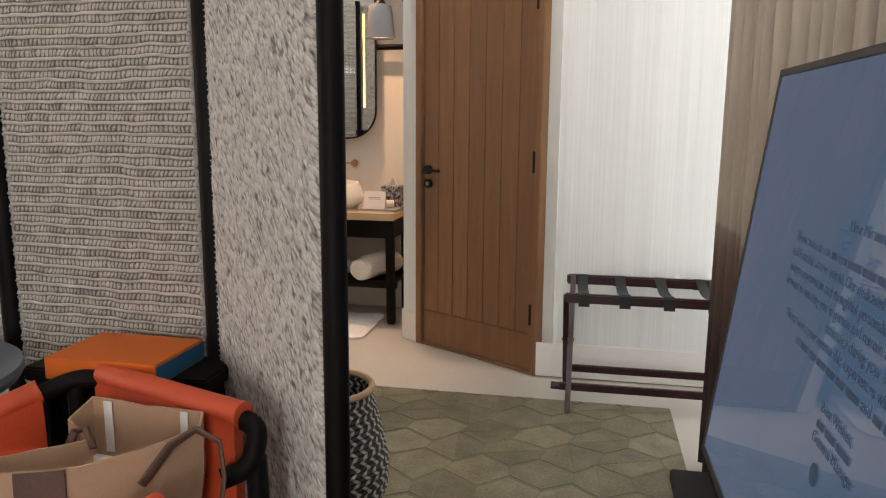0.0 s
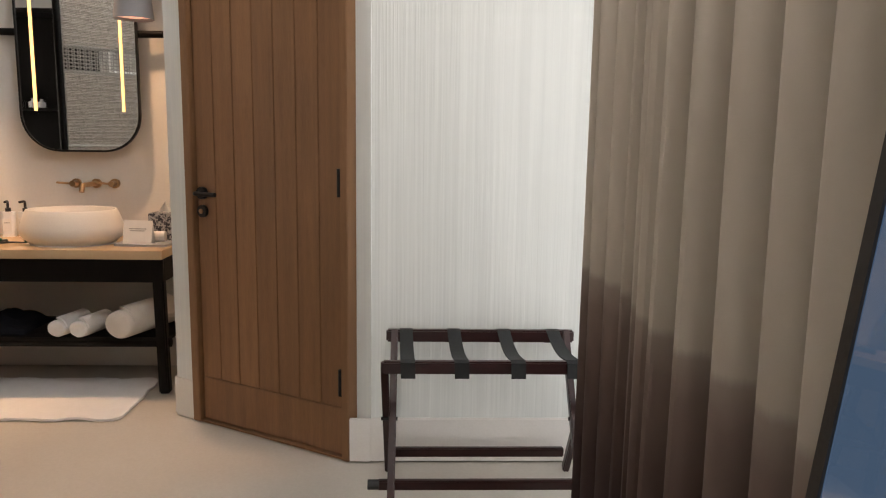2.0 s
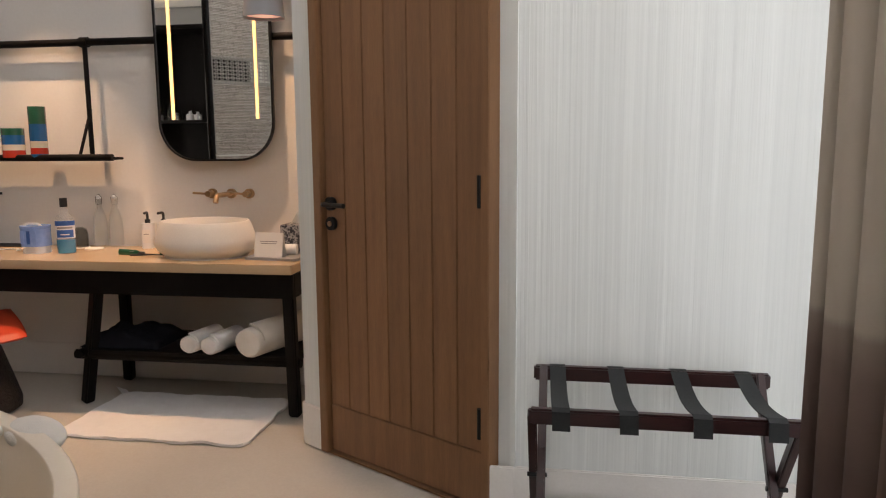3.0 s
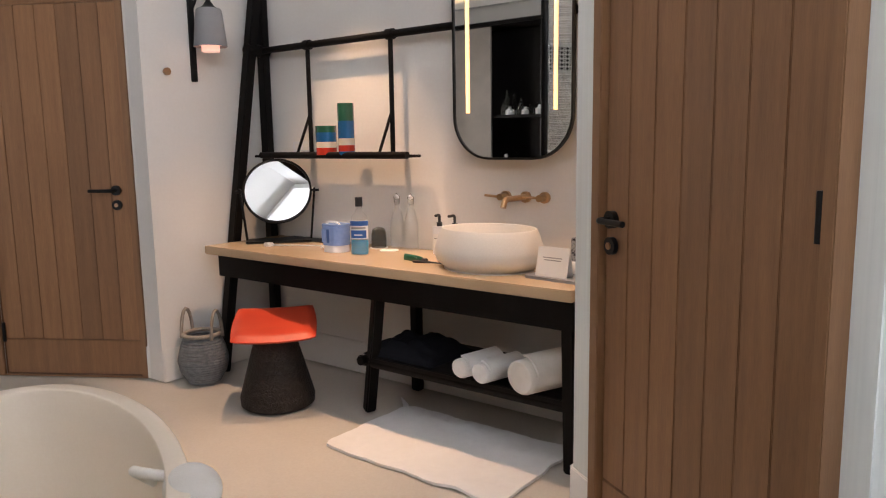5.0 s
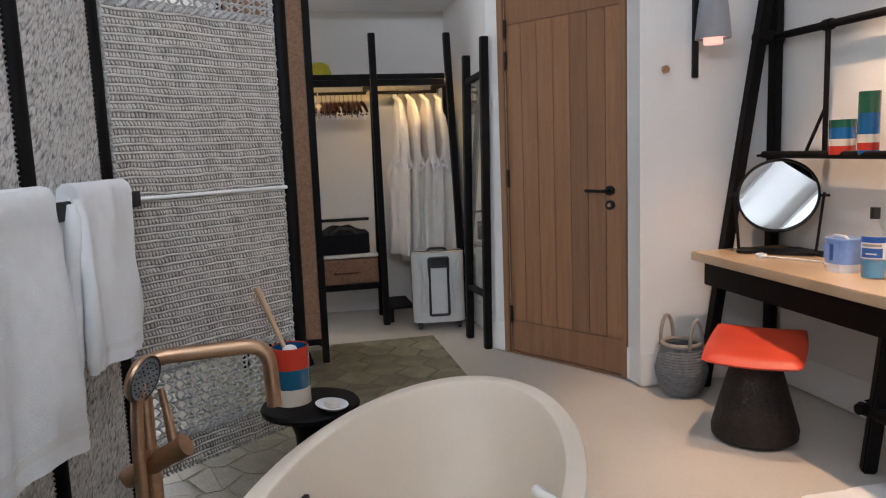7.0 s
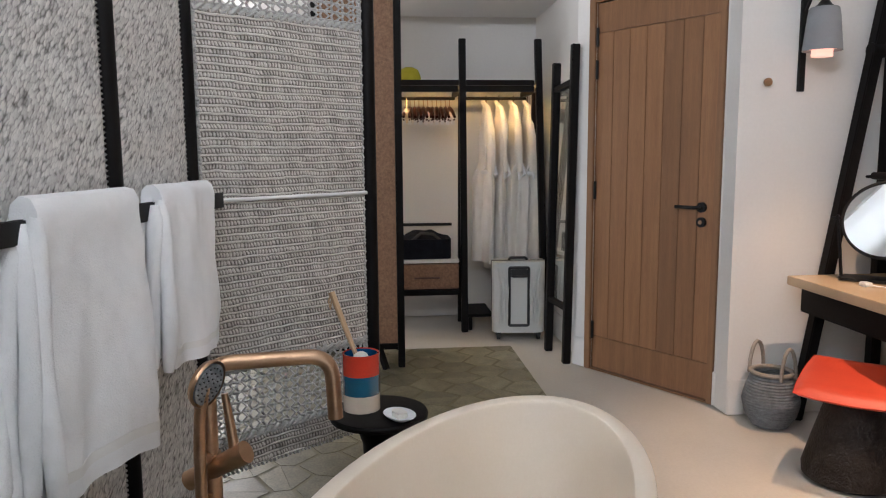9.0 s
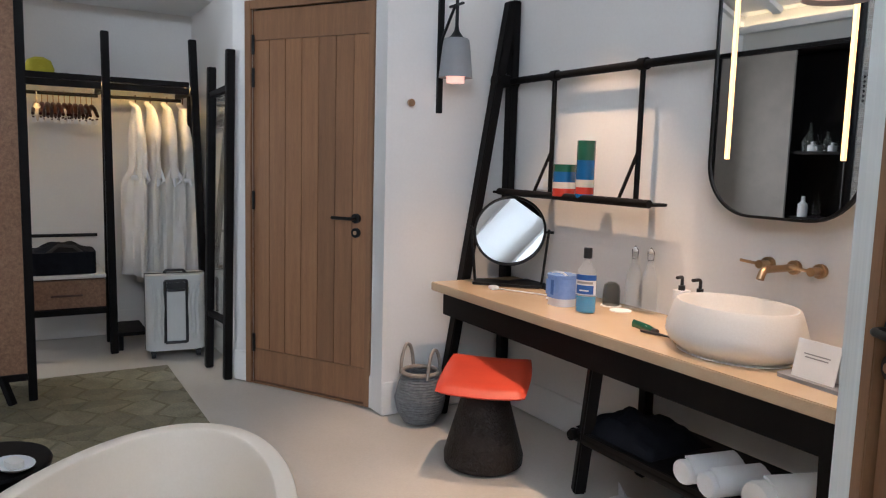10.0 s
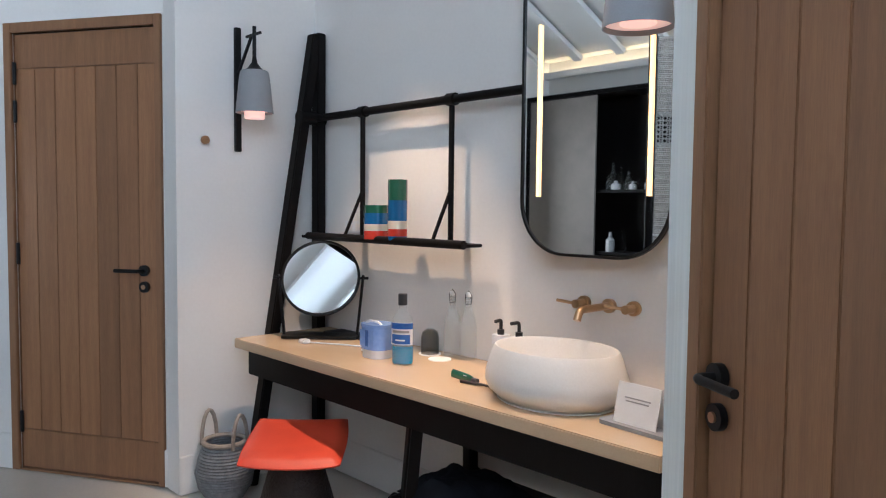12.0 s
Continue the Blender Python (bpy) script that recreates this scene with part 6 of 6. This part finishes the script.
for x, z, text, end in ((0.472, 0.138, "Dear Mr", 0.66), (0.287, 0.099, "Warm welcome to", 0.94), (0.284, 0.0785, "and beautiful stories unfold. Our dedicated team", 0.945), (0.288, 0.058, "unique experiences and thoughtful personalised", 0.94), (0.282, 0.0385, "forward to meeting you in person and remain at your", 0.945),
                        (0.468, 0.0185, "assistance during your stay.", 0.0), (0.316, -0.0015, "Please share your memorable experiences with us on", 0.92), (0.378, -0.0215, "", 0.60), (0.607, -0.0215, "and", 0.85), (0.512, -0.0615, "Best Wishes,", 0.0), (0.510, -0.080, "", 0.63), (0.505, -0.098, "General Manager", 0.0)):
    letter_line(x, z, text, end)
part("emblem", rod(back @ Vector((0.535, 0.0004, -0.128)), back @ Vector((0.535, -0.0009, -0.128)), 0.013, n=20), TEXTDARK, tv)
part("stand_pole", rod((TVW / 2, 0.075, -1.07), (TVW / 2, 0.06, 0.1), 0.024), BLACKMETAL, tv, smooth=True)
part("stand_foot", box((TVW / 2 - 0.3, -0.10, -1.085), (TVW / 2 + 0.3, 0.17, -1.07)), BLACKMETAL, tv, bevel=0.003)
part("mount", box((TVW / 2 - 0.12, 0.044, -0.1), (TVW / 2 + 0.12, 0.075, 0.1)), BLACKMETAL, tv)

tr = thing("door_stop_box", pose(0.06, 7.30, 0), "low dark grey box on the floor under the curtain", "box")
part("body", box((-0.16, -0.16, 0.0), (0.0, 0.15, 0.045)), WEB, tr, bevel=0.006)

# big zigzag basket
ZIG = node_mat("zigzag_weave")


def zigzag():
    m, t, p = ZIG
    n, l = t.nodes, t.links
    co = n.new("ShaderNodeTexCoord")
    sep = n.new("ShaderNodeSeparateXYZ")
    l.new(co.outputs["Object"], sep.inputs[0])
    at = n.new("ShaderNodeMath")
    at.operation = "ARCTAN2"
    l.new(sep.outputs[1], at.inputs[0])
    l.new(sep.outputs[0], at.inputs[1])

    def op(kind, a, b=None, val=None):
        q = n.new("ShaderNodeMath")
        q.operation = kind
        l.new(a, q.inputs[0])
        if b is not None:
            l.new(b, q.inputs[1])
        if val is not None:
            q.inputs[1].default_value = val
        return q.outputs[0]

    zz = op("PINGPONG", op("MULTIPLY", sep.outputs[2], val=1.0), val=0.021)
    ang = op("ADD", op("MULTIPLY", at.outputs[0], val=0.17), zz)
    band = op("PINGPONG", op("ADD", ang, val=5.0), val=0.018)
    mr3 = n.new("ShaderNodeMapRange")
    mr3.inputs[1].default_value, mr3.inputs[2].default_value = 0.0105, 0.0125
    l.new(band, mr3.inputs[0])
    mix = n.new("ShaderNodeMix")
    mix.data_type = "RGBA"
    mix.inputs[6].default_value, mix.inputs[7].default_value = (0.035, 0.036, 0.036, 1), (0.42, 0.40, 0.37, 1)
    l.new(mr3.outputs[0], mix.inputs[0])
    l.new(mix.outputs[2], p.inputs["Base Color"])
    p.inputs["Roughness"].default_value = 0.85
    return m


zigzag()
wicker("laundry_basket", pose(-1.30, 7.00, 0), "large black and white zigzag woven basket with cane rim", [(0.17, 0), (0.205, 0.08), (0.21, 0.18), (0.185, 0.30), (0.16, 0.40), (0.155, 0.44)], ZIG[0], CANE, 26, [(215, 0.05, 0.065)])

# ---- bedroom side: desk, chair, bag, box, round table ----
desk = thing("black_desk", pose(-1.75, 6.185, 0), "black wooden desk against the rope screen", "desk")
part("top", box((-0.02, 0.0, 0.712), (0.46, 0.17, 0.748)), BLACKWOOD, desk, bevel=0.005)
part("front_board", box((-0.0, 0.135, 0.10), (0.44, 0.155, 0.711)), BLACKWOOD, desk)
for x in (0.02, 0.42):
    part("leg", beam((x, 0.03, 0), (x, 0.03, 0.711), 0.045, 0.045), BLACKWOOD, desk, bevel=0.004)
    part("leg", beam((x, 0.10, 0), (x, 0.10, 0.711), 0.045, 0.045), BLACKWOOD, desk, bevel=0.004)
ob = thing("orange_box", pose(-1.515, 6.228, 0.748, 0, 0, 0), "flat orange gift box with a blue edge on the desk", "box")
part("cover", box((-0.141, -0.105, 0.0), (0.141, 0.105, 0.052)), ORANGE, ob, bevel=0.002)
part("blue_edge", box((0.141, -0.102, 0.004), (0.1435, 0.103, 0.046)), BLUE, ob, "blue side of the box")

ch = thing("leather_armchair", pose(-1.36, 5.85, 0), "armchair with dark wooden frame and red leather sling back", "chair")
# corners of the top rail: left arm, back left, back right, right arm
ARM_L, BACK_L, BACK_R, ARM_R = Vector((-0.46, 0.0, 0.64)), Vector((-0.165, 0.285, 0.76)), Vector((0.262, 0.138, 0.755)), Vector((0.13, -0.22, 0.665))


def sling(a, b, drop, bulge):
    """A leather panel hung from a rail between two points."""
    out = Vector((b - a).to_2d().orthogonal().normalized().to_3d())
    return sheet(18, 12, lambda u, v: a.lerp(b, u) + Vector((0, 0, 0.012 - drop * v)) + out * (bulge * math.sin(math.pi * v) * math.sin(math.pi * u)), 0.024)


part("seat", sheet(14, 14, lambda u, v: ((u - 0.5) * 0.46 - 0.06, (v - 0.5) * 0.40, 0.44 - 0.03 * math.sin(math.pi * u) * math.sin(math.pi * v)), 0.03), ORANGELEATHER, ch, "red leather seat", smooth=True)
corner = BACK_L + Vector((-0.045, -0.02, 0.0))
part("top_rail", tube(bend([ARM_L, corner, BACK_L + (BACK_R - BACK_L) * 0.07], 0.05, 8), 0.021, 12), BLACKWOOD, ch, "dark bent wood top rail", smooth=True)
part("top_rail", tube(bend([BACK_R - (BACK_R - BACK_L) * 0.2, BACK_R + Vector((0.036, -0.005, -0.008)), BACK_R + Vector((0.026, -0.03, -0.085)), BACK_R + Vector((-0.02, -0.06, -0.10))], 0.035, 6), 0.021, 12), BLACKWOOD, ch, "dark bent wood arm end", smooth=True)
part("sling_side", sling(ARM_L, ARM_L.lerp(corner, 0.80), 0.26, -0.01), ORANGELEATHER, ch, "red leather side sling", smooth=True)
part("sling_back", sling(BACK_L + (BACK_R - BACK_L) * 0.04, BACK_R - (BACK_R - BACK_L) * 0.01, 0.26, -0.012), ORANGELEATHER, ch, "red leather back sling", smooth=True)
part("sling_side", sling(ARM_R + Vector((0.062, 0.165, 0.0)), ARM_R + Vector((0.0, -0.05, -0.005)), 0.22, 0.01), ORANGELEATHER, ch, "red leather side sling", smooth=True)
rolled = [(ARM_L + Vector((0, 0, 0.008)), ARM_L.lerp(corner, 0.80) + Vector((0, 0, 0.008))), (BACK_L + (BACK_R - BACK_L) * 0.04 + Vector((0, 0, 0.008)), BACK_R + Vector((0, 0, 0.008))), (ARM_R + Vector((0.062, 0.165, 0.0)), ARM_R + Vector((0, -0.05, -0.005)))]
for a, b in rolled:
    part("rolled_edge", rod(a, b, 0.027, n=16), ORANGELEATHER, ch, "red leather wrapped round the rail", smooth=True)
for top, foot in ((ARM_L, (-0.44, -0.05, 0)), (corner, (-0.20, 0.27, 0)), (BACK_R + Vector((0.03, -0.015, -0.07)), (0.315, 0.125, 0)), (ARM_R + Vector((0.0, -0.04, -0.03)), (0.15, -0.28, 0))):
    part("leg", tube([foot, Vector(foot).lerp(top, 0.5), top], [0.016, 0.022, 0.021], 10), BLACKWOOD, ch, smooth=True)

bag = thing("tote_bag", pose(-1.36, 5.85, 0.441), "open tan canvas tote bag lying in the armchair", "bag")
# the mouth of the bag, wide at the back and pinched shut to one side
MOUTH = [(0.197, 0.09, 0.315), (0.178, 0.135, 0.325), (0.05, 0.152, 0.318), (-0.09, 0.160, 0.326), (-0.105, 0.10, 0.295), (-0.035, 0.065, 0.275),
         (-0.13, -0.03, 0.277), (-0.24, -0.105, 0.27), (-0.12, -0.108, 0.275), (0.043, -0.062, 0.285), (0.155, 0.02, 0.305)]


def mouth(u):
    n = len(MOUTH)
    i, k = int(u * n) % n, (u * n) % 1
    k = k * k * (3 - 2 * k) * 0.5 + k * 0.5
    return Vector(MOUTH[i]).lerp(Vector(MOUTH[(i + 1) % n]), k)


def bag_wall(u, v):
    m = mouth(u)
    swell = 1 - 0.28 * (1 - v) + 0.10 * math.sin(math.pi * v)
    crease = 0.010 * noise.noise(Vector((u * 16, v * 3, 1))) + 0.005 * noise.noise(Vector((u * 40, v * 9, 3)))
    return Vector((m.x * swell, (m.y - 0.02) * swell + 0.02, m.z * v)) * (1 + crease)


part("body", sheet(132, 16, bag_wall, 0.005), TANCANVAS, bag, smooth=True)
part("lining", sheet(40, 4, lambda u, v: bag_wall(u * 0.999, 0.62).lerp(Vector((0.0, 0.03, 0.17)), v)), TERRYWARM, bag, "pale lining in the bag", smooth=True)
for u in (0.242, 0.122):
    part("white_tape", sheet(2, 10, lambda a, b, u=u: bag_wall(u + (a - 0.5) * 0.011, 0.66 + 0.345 * b) * 0.985 + Vector((0, -0.006, 0)), 0.002), PAPER, bag, "white tape inside the bag", smooth=True)
part("leather_patch", sheet(6, 12, lambda a, b: bag_wall(0.762 + 0.04 * a, b * 0.99) * 1.02 + Vector((0.0, -0.006, -0.002)), 0.003), BROWNLEATHER, bag, "brown leather patch", smooth=True)
part("strap", tube([(0.135, -0.02, 0.24), (0.17, 0.025, 0.30), (0.205, 0.055, 0.322), (0.25, 0.06, 0.30), (0.268, 0.04, 0.24), (0.262, 0.0, 0.10)], 0.010, 8, flat=0.4), BROWNLEATHER, bag, smooth=True)
part("strap", tube([(-0.10, 0.05, 0.20), (-0.07, 0.075, 0.285), (-0.045, 0.075, 0.293), (-0.02, 0.06, 0.26)], 0.010, 8, flat=0.5), BROWNLEATHER, bag, smooth=True)
rt = thing("round_table", pose(-2.07, 6.045, 0), "round pale blue-grey table on a black pedestal", "table")
part("top", lathe([(0, 0.705), (0.24, 0.705), (0.315, 0.712), (0.325, 0.73), (0.322, 0.748), (0.312, 0.753), (0, 0.753)], 56), BLUEGREY, rt, smooth=True)
part("pedestal", lathe([(0, 0), (0.16, 0), (0.165, 0.015), (0.04, 0.05), (0.03, 0.4), (0.045, 0.70), (0, 0.705)], 28), BLACKWOOD, rt, smooth=True)

# ---- unseen windows beside and behind the walk, put in for daylight ----


def window(name, m, w, h, panes):
    wi = thing(name, m, "unseen wide glazed window with slim dark frame, put in for daylight", "window", kind="structure")
    part("window_frame", box((0, -0.03, 0), (w, 0.03, 0.05)), BLACKMETAL, wi)
    part("window_frame", box((0, -0.03, h - 0.05), (w, 0.03, h)), BLACKMETAL, wi)
    for i in range(panes + 1):
        x = min(max(w * i / panes - 0.025, 0), w - 0.05)
        part("mullion", box((x, -0.028, 0.051), (x + 0.05, 0.028, h - 0.051)), BLACKMETAL, wi)
    for i in range(panes):
        pa = part("pane", box((w * i / panes + 0.03, -0.004, 0.055), (w * (i + 1) / panes - 0.03, 0.004, h - 0.055)), GLASS, wi)
        pa.visible_shadow = False
    return wi


window("unseen_window_1", pose(-2.1, -2.1, 0.15), 2.4, 2.35, 2)
window("unseen_window_3", pose(0.58, 5.03, 2.6, 0, 0, 90), 2.62, 0.7, 3)
window("unseen_window_4", pose(0.58, 7.66, 0.05, 0, 0, 90), 0.73, 2.45, 1)
window("unseen_window_5", pose(-6.68, 5.4, 0.6, 0, 0, 90), 0.75, 1.8, 1)
window("unseen_window_2", pose(-6.85, -1.6, 0.3, 0, 0, 90), 4.0, 2.2, 4)
for x, y in SPOTS:
    dl = thing("ceiling_spot", pose(x, y, 2.76), "small round white ceiling spot between the rafters", "lamp")
    part("can", lathe([(0.03, 0.0), (0.036, 0.0), (0.038, 0.004), (0.038, 0.15), (0.0, 0.15), (0.0, 0.04), (0.03, 0.03), (0.03, 0.0)], 24), CEILING, dl, smooth=True)

# ---- floor tiles, piece by piece ----
field = tagged(part("floor_tiles", box((-5.55, 4.9, -0.0055), (-0.025, 8.185, -0.001)), GROUT), "olive green cement tiles in irregular hexagons", "floor", kind="structure")
near, rest = [], []
for poly in tile_field(TILED, 0.225, 7):
    cx, cy = sum(a for a, _ in poly) / len(poly), sum(b for _, b in poly) / len(poly)
    (near if cx > -1.95 and cy > 6.2 or cx < -3.7 and cy > 6.9 else rest).append(poly)
near, rest = near[:300], rest + near[300:]


def tile_bm(polys):
    bm = bmesh.new()
    for poly in polys:
        prism(poly, -0.001, 0.0012, bm)
    return bm


for poly in near:
    part("tile", tile_bm([poly]), TILE, field)
tagged(part("tiles", tile_bm(rest), TILE, field), "olive green cement tiles", kind="stuff")
